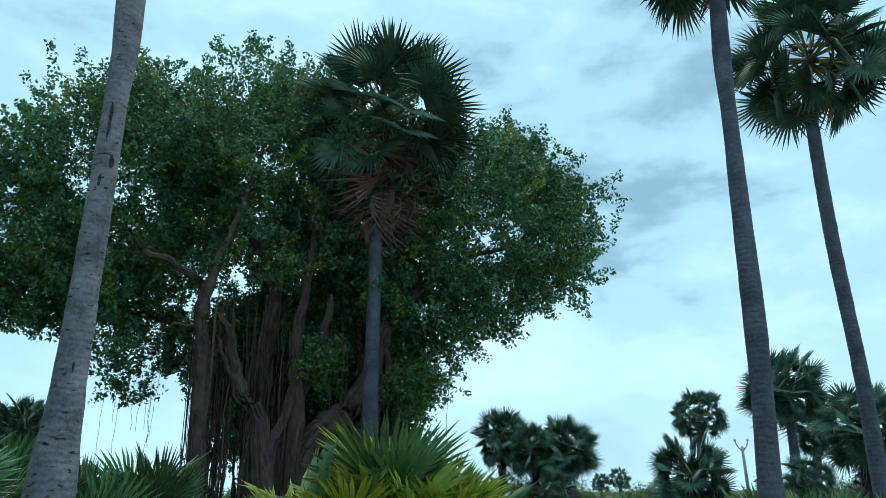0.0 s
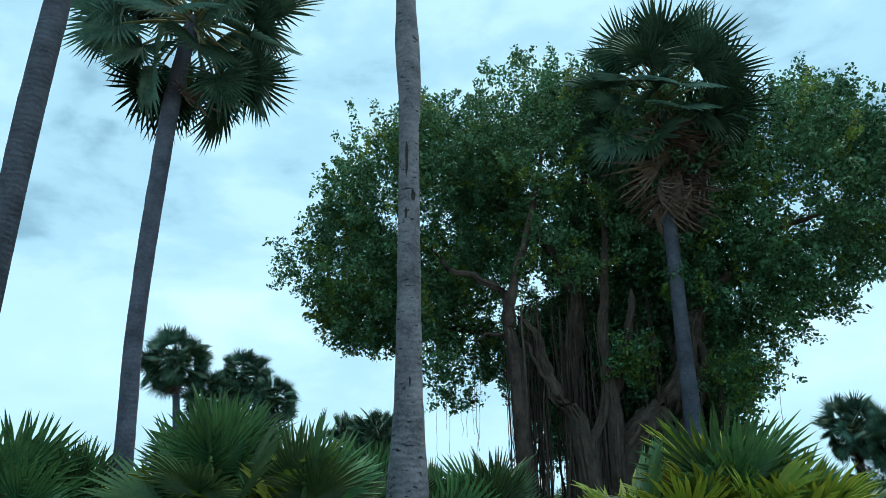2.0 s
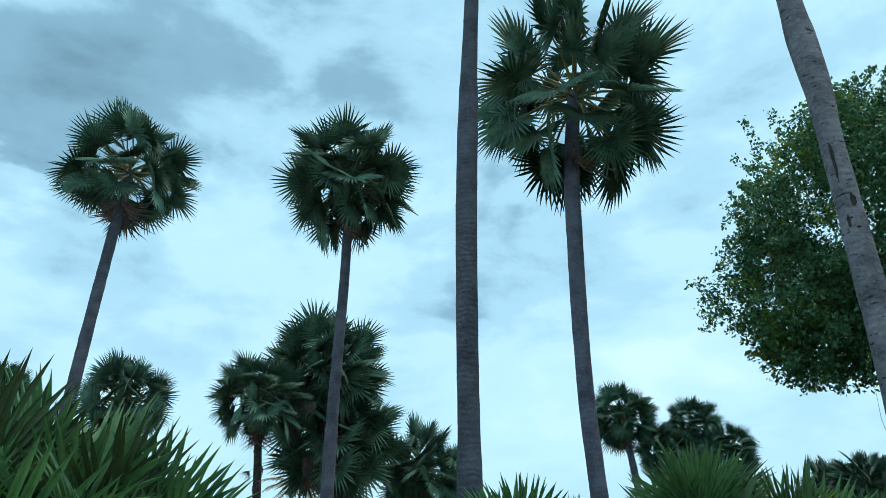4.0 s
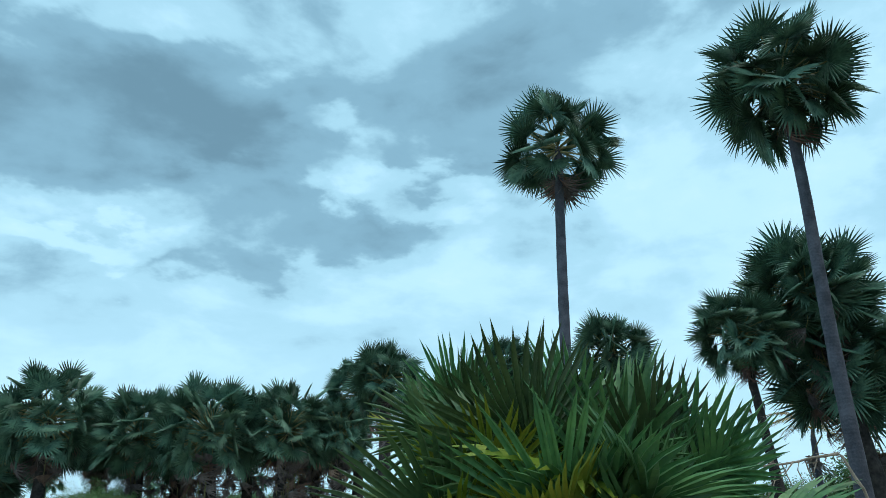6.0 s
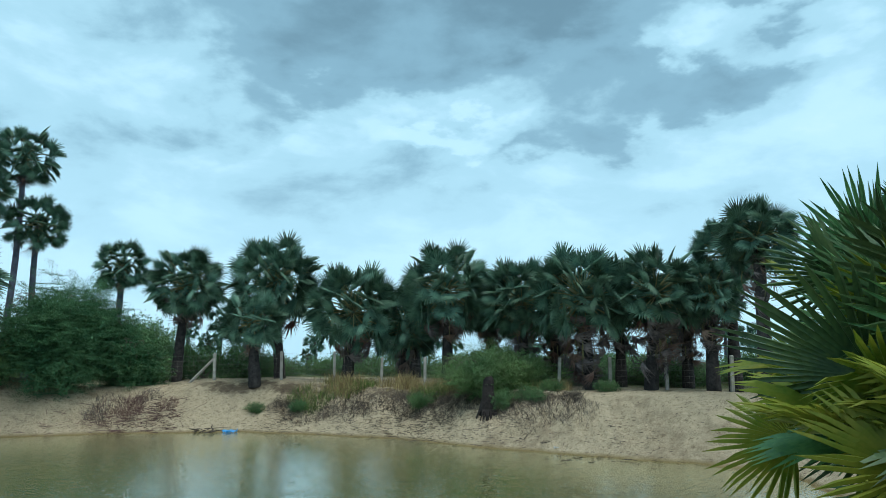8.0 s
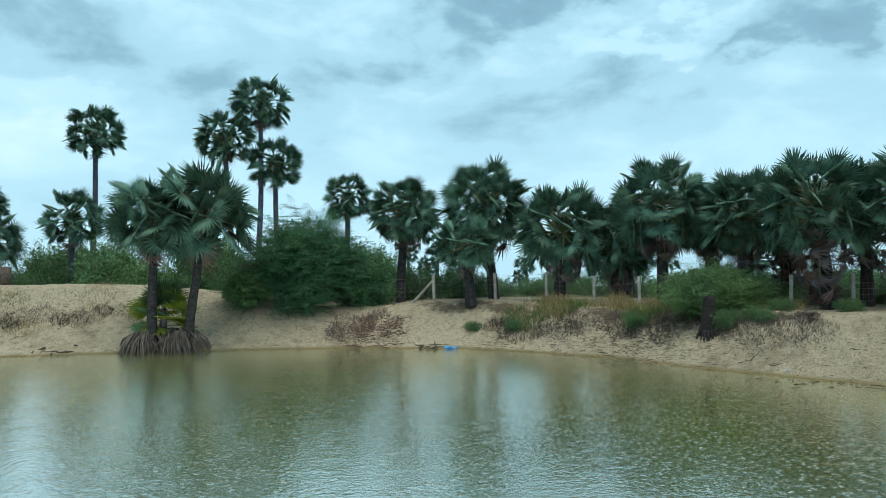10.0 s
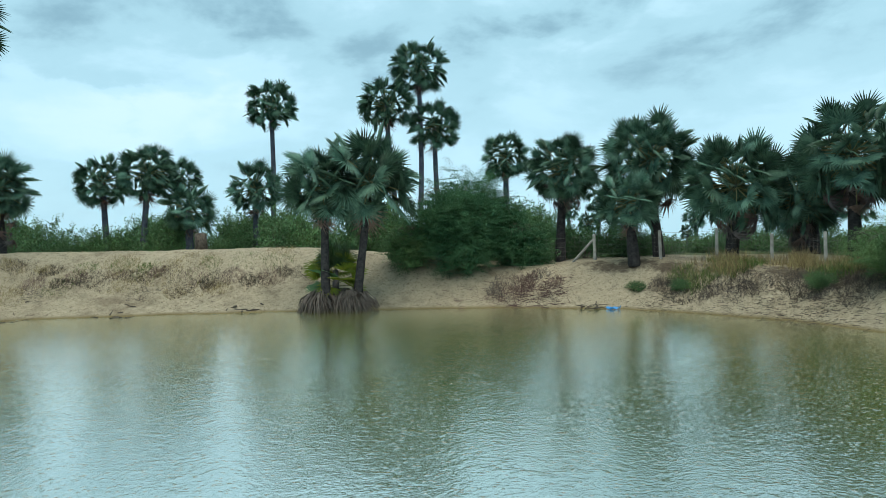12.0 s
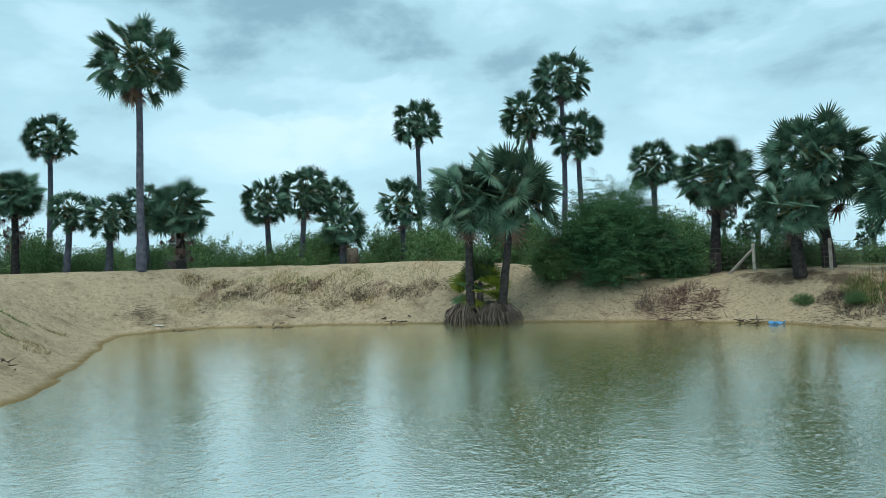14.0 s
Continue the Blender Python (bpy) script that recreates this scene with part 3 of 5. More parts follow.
def crown(parent, top, r, n, rng, skirt=0, brown=4, grey=False, span=132, drop=1.25, core=True, fine=False):
    """Leaves in a ball round a stem's head, the lowest ones hanging, old ones brown."""
    s = r / 2.0
    for i in range(n):
        f = (i + 0.5) / n
        el = math.asin(0.97 - (0.97 + math.sin(radians(span - 88))) * f ** 0.95) + rng.uniform(-0.16, 0.16)
        az = i * 2.39996 + rng.uniform(-0.3, 0.3)
        o = top + Vector((math.cos(az) * math.cos(el), math.sin(az) * math.cos(el), math.sin(el))) * r * 0.05 + Vector((0, 0, -0.12 * r * f))
        size = s * (rng.uniform(0.96, 1.07) if i % 3 else rng.uniform(0.78, 0.92))
        place_leaf(parent, by_age(FINE if fine else LEAVES, el, rng), rng, o, az, el, size, rng.uniform(-1.45, 1.45))
    if core:
        part("inner_leaves", HEART, parent, Matrix.Translation(top + Vector((0, 0, -0.1 * r))) @ Matrix.Rotation(rng.uniform(0, 6.28), 4, "Z") @ Matrix.Scale(r * (0.66 if fine else 0.80), 4))
    for i in range(brown):
        az = rng.uniform(0, 6.28)
        place_leaf(parent, GREY if grey or rng.random() < 0.4 else DRY, rng, top + Vector((0, 0, -r * rng.uniform(0.2, 0.4))), az, radians(rng.uniform(-86, -62)), s * rng.uniform(0.6, 0.85), rng.uniform(-0.5, 0.5), "dry brown hanging leaf")
    for i in range(skirt):
        f = (i + 0.5) / skirt
        az = i * 2.39996 + rng.uniform(-0.4, 0.4)
        out = r * (0.10 if grey else rng.uniform(0.08, 0.50) * (1 - 0.55 * f))
        o = top + Vector((math.cos(az) * out, math.sin(az) * out, -r * ((0.1 if grey else 0.22) + drop * f)))
        steep = rng.uniform(-88, -66) if grey else rng.uniform(-90, -40) - 12 * f
        place_leaf(parent, GREY if rng.random() < (0.8 if not grey else 0.12) else DRY, rng, o, az, radians(steep), s * (rng.uniform(0.72, 1.0) if grey else rng.uniform(0.36, 0.68)), rng.uniform(-1.3, 1.3), "dry grey-brown hanging leaf")


def spine_mesh(spots, seed, sides=14, mat=None):
    """A stem that bends and swells through a few places (x, y, z, radius), rounded between them."""
    rng = random.Random(seed)
    q = np.array(spots, float)
    k = len(q) - 1
    pts, rad = [], []
    for i in range(k):
        p0, p1, p2, p3 = q[max(i - 1, 0)], q[i], q[i + 1], q[min(i + 2, k)]
        n = max(2, int(abs(p2[2] - p1[2]) / 0.2))
        for j in range(n + (i == k - 1)):
            t = j / n
            c = 0.5 * (2 * p1 + (p2 - p0) * t + (2 * p0 - 5 * p1 + 4 * p2 - p3) * t * t + (3 * p1 - p0 - 3 * p2 + p3) * t ** 3)
            pts.append(tuple(c[:3]))
            rad.append(c[3] * (1 + rng.uniform(-0.02, 0.02)))
    rad[-1] *= 0.3
    v, f = tube(pts, rad, sides, 0.02, seed)
    return mesh_of("trunk", v, f, [mat or M_BARK], True)


def trunk_mesh(height, off, r0, r1, seed, sides=12, flare=0.08, bow=0.0, mat=None):
    rng = random.Random(seed)
    n = max(8, int(height / 0.22))
    pts, rad = [], []
    bx, by = rng.uniform(-1, 1) * 0.006 * height + bow, rng.uniform(-1, 1) * 0.006 * height
    for i in range(n + 1):
        f = i / n
        c = math.sin(math.pi * f)
        wx = 0.006 * height * math.sin(f * 7 + seed)
        pts.append((off[0] * f + bx * c + wx * f * (1 - f) * 2, off[1] * f + by * c, height * f))
        ring = 1 + rng.uniform(-0.022, 0.022)
        rad.append((r1 + (r0 - r1) * (1 - f) + flare * math.exp(-(f * height) ** 2 / 3.0)) * ring)
    rad[-1], rad[-2] = rad[-1] * 0.25, rad[-2] * 0.7
    v, f = tube(pts, rad, sides, 0.025, seed)
    return mesh_of("trunk", v, f, [mat or M_BARK], True)


def fruit_mesh():
    v, f = tube([(0, 0, -0.08), (0, 0, -0.065), (0, 0, -0.025), (0, 0, 0.025), (0, 0, 0.06), (0, 0, 0.075)], [0.02, 0.055, 0.082, 0.080, 0.05, 0.03], 10)
    return mesh_of("fruit", v, f, [M_FRUIT], True)


FRUIT = fruit_mesh()
PALM_COUNT = [0]


def palm(cx, cy, cz, bx, by, r, n, skirt, brown, r0, r1, label, group, sides=10, grey=False, flare=0.08, bow=0.0, span=132, drop=1.25, dark=False, fruit=0, core=True, pale=False, fine=False, spine=()):
    PALM_COUNT[0] += 1
    rng = random.Random(100 + PALM_COUNT[0])
    z = gz(bx, by) - 0.08
    root = tagged(new("palm_tree"), label, "palm tree", group)
    root.location = (bx, by, z)
    top = Vector((cx - bx, cy - by, cz - z - 0.06 * r))
    bark = M_BARK_DARK if dark else M_BARK_PALE if pale else M_BARK
    if spine:
        low = spine[0]
        spots = [(low[0], low[1], z, low[3] * 1.25), *spine, (cx, cy, cz - 0.06 * r, spine[-1][3] * 0.85)]
        stem = spine_mesh([(px - bx, py - by, pz - z, pr) for px, py, pz, pr in spots], 7 * PALM_COUNT[0], sides, bark)
    else:
        stem = trunk_mesh(top.z, top, r0, r1, 7 * PALM_COUNT[0], sides, flare, bow, bark)
    part("trunk", stem, root, None, "dark rough trunk" if dark else "grey ringed trunk")
    crown(root, top, r, n, rng, skirt, brown, grey, span, drop, core, fine)
    for i in range(fruit):
        a, d = rng.uniform(0, 6.28), rng.uniform(0.16, 0.42)
        part("fruit", FRUIT, root, Matrix.Translation(top + Vector((d * math.cos(a), d * math.sin(a), rng.uniform(-0.3, 0.16)))) @ Matrix.Scale(rng.uniform(0.8, 1.15), 4), "round dark fruit")
    return root


def tall(cx, cy, cz, bx, by, r, n=44, brown=4, r0=0.22, r1=0.165, sides=10, sk=0, label="tall palmyra palm with a round crown of green fan leaves", group="tall palms", **kw):
    return palm(cx, cy, cz, bx, by, r, n, sk, brown, r0, r1, label, group, sides, **kw)


def skirt(cx, cy, cz, bx, by, r, n=46, r0=0.24, r1=0.19, sk=22, label="stout palmyra palm with a skirt of dead grey-brown leaves", group="palms with dead leaf skirts", **kw):
    return palm(cx, cy, cz, bx, by, r, n, sk, 3, r0, r1, label, group, 8, dark=True, **kw)


def young(cx, cy, cz, bx, by, r, n=24):
    return palm(cx, cy, cz, bx, by, r, n, 0, 2, 0.20, 0.18, "young low palmyra palm with green fan leaves", "young palms", 8)


def fan_bush(hearts, r, n, seed, lime=0.2, dry=3, label="dense young palmyra bush with broad green fan leaves"):
    """Leaves rising straight out of the ground from a few hearts."""
    rng = random.Random(seed)
    bx, by = hearts[0][0], hearts[0][1]
    z = gz(bx, by)
    root = tagged(new("palm_bush"), label, "palm bush", "fan palm bushes")
    root.location = (bx, by, z)
    for hx, hy, h, k, *tint in hearts:
        yellow = tint[0] if tint else lime
        stem_v, stem_f = tube([(hx - bx, hy - by, gz(hx, hy) - z - 0.05), (hx - bx, hy - by, h * 0.5), (hx - bx, hy - by, h)], [0.20, 0.17, 0.12], 8, 0.12, seed)
        part("stem", mesh_of("stem", stem_v, stem_f, [M_DRY_GREY], True), root)
        m = max(6, int(n * k))
        for i in range(m):
            f = (i + 0.5) / m
            el = radians(82 - 84 * f ** 1.15 + rng.uniform(-9, 9))
            az = i * 2.39996 + rng.uniform(-0.3, 0.3)
            kind = LIME if (f > 0.28 or tint) and rng.random() < yellow * (0.8 + 0.8 * f) else by_age(BUSH, el, rng, 0.55)
            o = Vector((hx - bx, hy - by, h * (1.0 - 0.55 * f)))
            place_leaf(root, kind, rng, o, az, el, k * r / 2 * rng.uniform(0.85, 1.1) * (1 - 0.12 * max(0, math.sin(el)) ** 3), rng.uniform(-1.2, 1.2))
        for i in range(dry):
            place_leaf(root, DRY, rng, Vector((hx - bx, hy - by, h * 0.5)), rng.uniform(0, 6.28), radians(rng.uniform(-30, 0)), k * r / 2 * 0.75, rng.uniform(-0.5, 0.5), "dry brown leaf")
    return root


# ---- leafy crowns ----
def leaf_cloud(name, blobs, twigs, per, size, seed, mats, lime=0.0, sigma=0.35, slim=0.5, shell=0.62, flat=0.4, droop=0.0, layer=1.0, hollow=None, level=1.0):
    """Many small leaves in sprays over the outer part of several rounded masses, one mesh."""
    rng = np.random.default_rng(seed)
    w = np.array([b[3] * b[4] + b[4] * b[5] + b[3] * b[5] for b in blobs])
    pick = rng.choice(len(blobs), twigs * 3, p=w / w.sum())
    B = np.array(blobs, float)[pick]
    d = rng.normal(size=(twigs * 3, 3))
    d /= np.linalg.norm(d, axis=1)[:, None]
    lump = 1 + 0.11 * np.sin(d[:, 0] * 7 + B[:, 0]) * np.cos(d[:, 1] * 6 + B[:, 1]) + 0.09 * np.sin(d[:, 2] * 9 + B[:, 2] + d[:, 0] * 5)
    rad = (shell + (1.04 - shell) * rng.random(twigs * 3) ** 0.6) * lump
    c = B[:, :3] + d * rad[:, None] * B[:, 3:6]
    deep = np.zeros(len(c), bool)
    for b in blobs:
        q = (c - np.array(b[:3])) / np.array(b[3:6])
        deep |= (q ** 2).sum(1) < (shell * 0.8) ** 2
    keep = ~deep | (rng.random(len(c)) < 0.22)
    if hollow:
        lo, hi = np.array(hollow[0]), np.array(hollow[1])
        keep &= ~((c > lo) & (c < hi)).all(1)
    c, d = c[keep][:twigs], d[keep][:twigs]
    n = len(c)
    axis = d * 0.7 + rng.normal(size=(n, 3)) * 0.6 + np.array([0, 0, 0.25 - droop])
    axis[:, 2] *= level
    axis /= np.linalg.norm(axis, axis=1)[:, None]
    c, ax = np.repeat(c, per, 0), np.repeat(axis, per, 0)
    t = rng.uniform(-1.6, 1.9, (n * per, 1)) * sigma
    side = rng.normal(size=(n * per, 3))
    side *= (rng.random((n * per, 1)) ** 0.6) / np.linalg.norm(side, axis=1)[:, None]
    side[:, 2] *= layer
    p = c + ax * t + side * sigma * (0.75 - 0.25 * t / (1.9 * sigma))
    u = ax * 0.6 + rng.normal(size=p.shape)
    u /= np.linalg.norm(u, axis=1)[:, None]
    nrm = rng.normal(size=p.shape) + np.array([0, 0, 1.2 * flat])
    v = np.cross(nrm, u)
    v /= np.linalg.norm(v, axis=1)[:, None] + 1e-9
    s = size * rng.uniform(0.6, 1.25, (len(p), 1))
    up = np.cross(u, v)
    q = np.stack([p - u * s * 0.5, p + v * s * slim * 0.5 + up * s * 0.08, p + u * s * 0.55, p - v * s * slim * 0.5 + up * s * 0.08], 1).reshape(-1, 3)
    k = len(p)
    me = bpy.data.meshes.new(name)
    me.vertices.add(4 * k)
    me.vertices.foreach_set("co", q.astype(np.float32).ravel())
    me.loops.add(4 * k)
    me.loops.foreach_set("vertex_index", np.arange(4 * k, dtype=np.int32))
    me.polygons.add(k)
    me.polygons.foreach_set("loop_start", np.arange(0, 4 * k, 4, dtype=np.int32))
    for m in mats:
        me.materials.append(m)
    if lime:
        tw = np.repeat(rng.random(n) < lime, per)
        me.polygons.foreach_set("material_index", tw.astype(np.int32))
    me.update(calc_edges=True)
    me.validate()
    return me


# ---- the banyan ----
def limb_path(a, b, seed, n=9, wave=0.35, rise=0.0):
    rng = random.Random(seed)
    a, b = Vector(a), Vector(b)
    pts = []
    for i in range(n + 1):
        f = i / n
        p = a.lerp(b, f)
        k = math.sin(math.pi * f)
        pts.append(p + Vector((rng.uniform(-wave, wave) * k, rng.uniform(-wave, wave) * k, rng.uniform(-wave, wave) * k * 0.5 + rise * k)))
    return pts


def build_banyan():
    bx, by = -5.6, 18.2
    z0 = gz(bx, by)
    tree = tagged(new("banyan_tree"), "large spreading banyan tree with hanging aerial roots", "tree")
    tree.location = (bx, by, z0 - 0.1)

    def loc(p):
        return (p[0] - bx, p[1] - by, p[2] - z0 + 0.1)

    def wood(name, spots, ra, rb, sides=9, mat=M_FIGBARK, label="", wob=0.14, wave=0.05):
        """A bent, tapering piece of wood through a few places, rounded between them."""
        k = len(spots) - 1
        q = [Vector(loc(p)) for p in spots]
        rng = random.Random(int(abs(spots[0][0]) * 1000 + abs(spots[-1][2]) * 77))
        pts, n = [], 4 * k
        for i in range(n + 1):
            u = i / 4
            a = min(int(u), k - 1)
            t = u - a
            p0, p1, p2, p3 = q[max(a - 1, 0)], q[a], q[a + 1], q[min(a + 2, k)]
            m = 0.5 * ((2 * p1) + (p2 - p0) * t + (2 * p0 - 5 * p1 + 4 * p2 - p3) * t * t + (3 * p1 - p0 - 3 * p2 + p3) * t ** 3)
            pts.append(m + Vector([rng.uniform(-wave, wave) for _ in range(3)]) * (1 if 0 < i < n else 0))
        rad = [(ra + (rb - ra) * (i / n) ** 0.8) * rng.uniform(0.9, 1.12) for i in range(n + 1)]
        rad[-1] *= 0.4
        v, f = tube(pts, rad, sides, wob, 3)
        part(name, mesh_of(name, v, f, [mat], True), tree, None, label)
        if ra < 0.18:
            return
        cords = []  # root cords grown fast to the wood
        for j in range(11):
            turn, drift, size = rng.uniform(0, 6.28), rng.uniform(-0.5, 0.5), rng.uniform(0.12, 0.26)
            line = []
            for i, p in enumerate(pts):
                a = turn + drift * i / n * 3 + 0.25 * math.sin(i * 0.9 + j)
                line.append(p + Vector((math.cos(a), math.sin(a), 0)) * rad[i] * 1.0)
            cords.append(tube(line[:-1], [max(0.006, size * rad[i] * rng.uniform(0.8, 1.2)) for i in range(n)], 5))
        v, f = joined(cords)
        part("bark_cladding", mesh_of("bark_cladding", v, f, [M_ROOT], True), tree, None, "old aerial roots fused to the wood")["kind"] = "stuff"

    wood("trunk", [(-6.53, 15.51, -0.10), (-6.61, 15.47, 3.82), (-6.74, 15.42, 5.48), (-6.84, 15.37, 6.35), (-7.52, 15.05, 6.83), (-8.2, 14.9, 7.2), (-8.8, 15.2, 7.9)], 0.18, 0.04)
    wood("limb", [(-6.74, 15.42, 5.55), (-6.61, 15.47, 6.65), (-6.24, 15.62, 7.86), (-5.88, 15.76, 9.30), (-5.72, 15.82, 10.65)], 0.15, 0.04)
    wood("trunk", [(-4.62, 16.49, -0.10), (-4.62, 16.49, 3.29), (-4.74, 16.45, 4.94), (-4.60, 16.49, 6.39), (-4.42, 16.54, 7.91), (-4.53, 16.51, 9.55)], 0.19, 0.06)
    wood("trunk", [(-5.19, 16.53, -0.10), (-4.93, 16.61, 2.92), (-4.50, 16.73, 4.26), (-4.21, 16.80, 5.24), (-4.01, 16.85, 6.41)], 0.2, 0.07)
    wood("trunk", [(-5.17, 16.22, -0.10), (-5.33, 16.17, 2.90), (-5.82, 16.00, 3.84), (-6.09, 15.90, 4.67), (-6.24, 15.84, 5.38), (-6.60, 15.70, 5.82)], 0.24, 0.06)
    wood("limb", [(-5.82, 16.00, 3.84), (-6.15, 15.87, 4.39), (-6.51, 15.73, 5.24), (-7.18, 15.44, 5.38), (-7.68, 15.20, 5.24)], 0.08, 0.02)
    wood("buttress", [(-5.09, 16.77, -0.10), (-4.42, 16.95, 2.59), (-3.61, 17.14, 3.46), (-3.13, 17.24, 4.10), (-2.82, 17.29, 5.21), (-2.58, 17.33, 5.78)], 0.52, 0.17)
    wood("limb", [(-2.88, 17.58, 5.13), (-2.45, 17.65, 5.99), (-1.82, 17.72, 6.69), (-1.05, 17.79, 7.30), (-0.09, 17.81, 7.72), (0.94, 17.79, 7.86)], 0.17, 0.04)
    wood("limb", [(-2.75, 17.71, 5.88), (-2.48, 17.75, 7.09), (-2.47, 17.75, 8.37), (-2.60, 17.73, 9.73)], 0.12, 0.04)
    wood("trunk", [(-6.02, 17.41, -0.10), (-5.82, 17.48, 3.15), (-5.86, 17.47, 4.91), (-5.60, 17.55, 6.77), (-5.67, 17.53, 8.43)], 0.34, 0.12)
    wood("trunk", [(-3.42, 17.29, -0.10), (-2.93, 17.37, 3.02), (-2.66, 17.42, 4.37), (-2.67, 17.41, 5.22)], 0.13, 0.08)
    wood("limb", [(-5.61, 17.55, 6.45), (-6.31, 17.31, 8.11), (-7.20, 16.96, 9.15), (-8.53, 16.33, 10.01)], 0.16, 0.04)
    wood("limb", [(-5.74, 17.72, 8.34), (-5.25, 17.87, 10.08), (-5.51, 17.79, 11.97), (-5.96, 17.64, 13.58)], 0.13, 0.03)
    for a, b, ra, rb in (((-5.9, 18.6, 6.0), (-8.0, 20.5, 10.5), 0.2, 0.05), ((-5.9, 18.6, 6.0), (-3.0, 20.8, 10.0), 0.2, 0.05), ((-5.9, 18.6, 5.0), (-11.2, 17.6, 6.8), 0.18, 0.04)):
        wood("limb", limb_path(a, b, int(ra * 100 + b[0] * 7), 4, 0.3), ra, rb)
    wood("buttress", [(-5.75, 16.35, -0.10), (-5.62, 16.4, 1.5), (-5.5, 16.45, 2.6), (-5.75, 16.4, 3.4), (-6.05, 16.3, 4.3)], 0.27, 0.10, 12, wob=0.22)
    wood("buttress", [(-5.2, 16.2, -0.10), (-5.25, 16.25, 1.4), (-5.1, 16.3, 2.7), (-4.8, 16.4, 3.6), (-4.72, 16.42, 4.6)], 0.22, 0.09, 12, wob=0.22)
    wood("buttress", [(-4.1, 16.8, -0.10), (-3.9, 16.9, 1.7), (-3.5, 17.0, 2.7), (-3.0, 17.1, 3.4), (-2.7, 17.2, 4.4)], 0.20, 0.08, 12, wob=0.22)
    # aerial roots
    rng = random.Random(5)
    for i in range(230):
        side = rng.random()
        if side < 0.30:
            x, y = rng.gauss(-6.55, 0.22), rng.gauss(16.0, 0.3)
        elif side < 0.66:
            x, y = rng.gauss(-5.55, 0.32), rng.gauss(16.7, 0.3)
        elif side < 0.85:
            x, y = rng.gauss(-3.3, 0.4), rng.gauss(17.2, 0.3)
        else:
            x, y = rng.uniform(-10.5, -1), rng.gauss(16.8, 0.6)
        zt = rng.uniform(2.6, 6.6) if side < 0.85 else rng.uniform(4.6, 6.0)
        zb = z0 - 0.1 if side < 0.85 else rng.uniform(2.2, 3.6)
        r = rng.choice((0.006, 0.009, 0.012, 0.016, 0.026))
        if side >= 0.85:
            r = 0.004
        foot = (x + rng.gauss(0, 0.1), y + rng.gauss(0, 0.1), zt)
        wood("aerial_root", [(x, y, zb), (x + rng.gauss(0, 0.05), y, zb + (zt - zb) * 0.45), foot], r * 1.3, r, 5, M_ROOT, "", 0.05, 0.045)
    blobs = [(-10.1, 16.6, 9.3, 3.2, 3.2, 3.2), (-6.2, 18.0, 10.7, 3.3, 3.8, 3.0), (-7.2, 18.6, 7.6, 4.7, 3.6, 2.7), (0.3, 19.0, 8.8, 3.0, 3.2, 2.9),
             (-8.4, 16.8, 5.7, 1.8, 2.2, 1.7), (-1.7, 18.9, 6.6, 2.3, 2.7, 1.7), (-11.5, 15.4, 7.9, 1.7, 2.2, 2.0), (-10.9, 15.8, 6.4, 1.7, 1.8, 1.0), (-3.0, 18.6, 9.8, 2.7, 3.1, 2.6),
             (1.4, 18.9, 8.7, 1.4, 2.0, 1.9), (-4.6, 19.8, 6.8, 2.9, 2.3, 2.2), (-9.0, 16.4, 11.3, 1.9, 2.1, 1.5), (0.5, 19.0, 11.4, 0.6, 0.9, 1.0), (1.3, 19.0, 10.7, 0.8, 0.9, 0.7), (-6.7, 17.5, 11.0, 1.7, 1.4, 1.7), (-9.9, 16.2, 12.0, 0.6, 0.7, 0.9), (-5.5, 17.9, 12.3, 1.5, 1.5, 1.3)]
    me = leaf_cloud("crown", [(*loc(b[:3]), *b[3:]) for b in blobs], 4500, 74, 0.118, 11, [M_FIGLEAF, M_FIGLIME], 0.10, 0.28, 0.58, 0.48, hollow=(loc((-8.6, 10.0, 0.0)), loc((-3.2, 17.9, 6.7))))
    part("crown", me, tree, None, "dense dark green crown of small leaves")["kind"] = "stuff"
    back = [(*loc(b[:3]), *b[3:]) for b in ((-6.6, 21.2, 4.8, 2.3, 2.3, 2.9), (-4.4, 21.2, 4.8, 2.2, 2.3, 3.2), (-2.9, 20.4, 4.8, 0.9, 1.2, 1.8), (-6.2, 19.4, 5.0, 2.4, 0.9, 2.4), (-3.8, 19.3, 5.0, 2.2, 0.9, 2.4))]
    part("rear_foliage", leaf_cloud("rear_foliage", back, 2900, 50, 0.13, 14, [M_FIGLEAF], 0, 0.30, 0.6, 0.3), tree)["kind"] = "stuff"
    low = [(*loc(b[:3]), *b[3:]) for b in ((-4.1, 16.6, 4.5, 0.45, 0.5, 0.55), (-1.9, 17.4, 4.1, 0.9, 0.8, 0.6))]
    part("low_spray", leaf_cloud("low_spray", low, 150, 40, 0.11, 12, [M_FIGLEAF, M_FIGLIME], 0.45, 0.24, 0.55, 0.2), tree, None, "loose lighter green sprays")["kind"] = "stuff"


build_banyan()

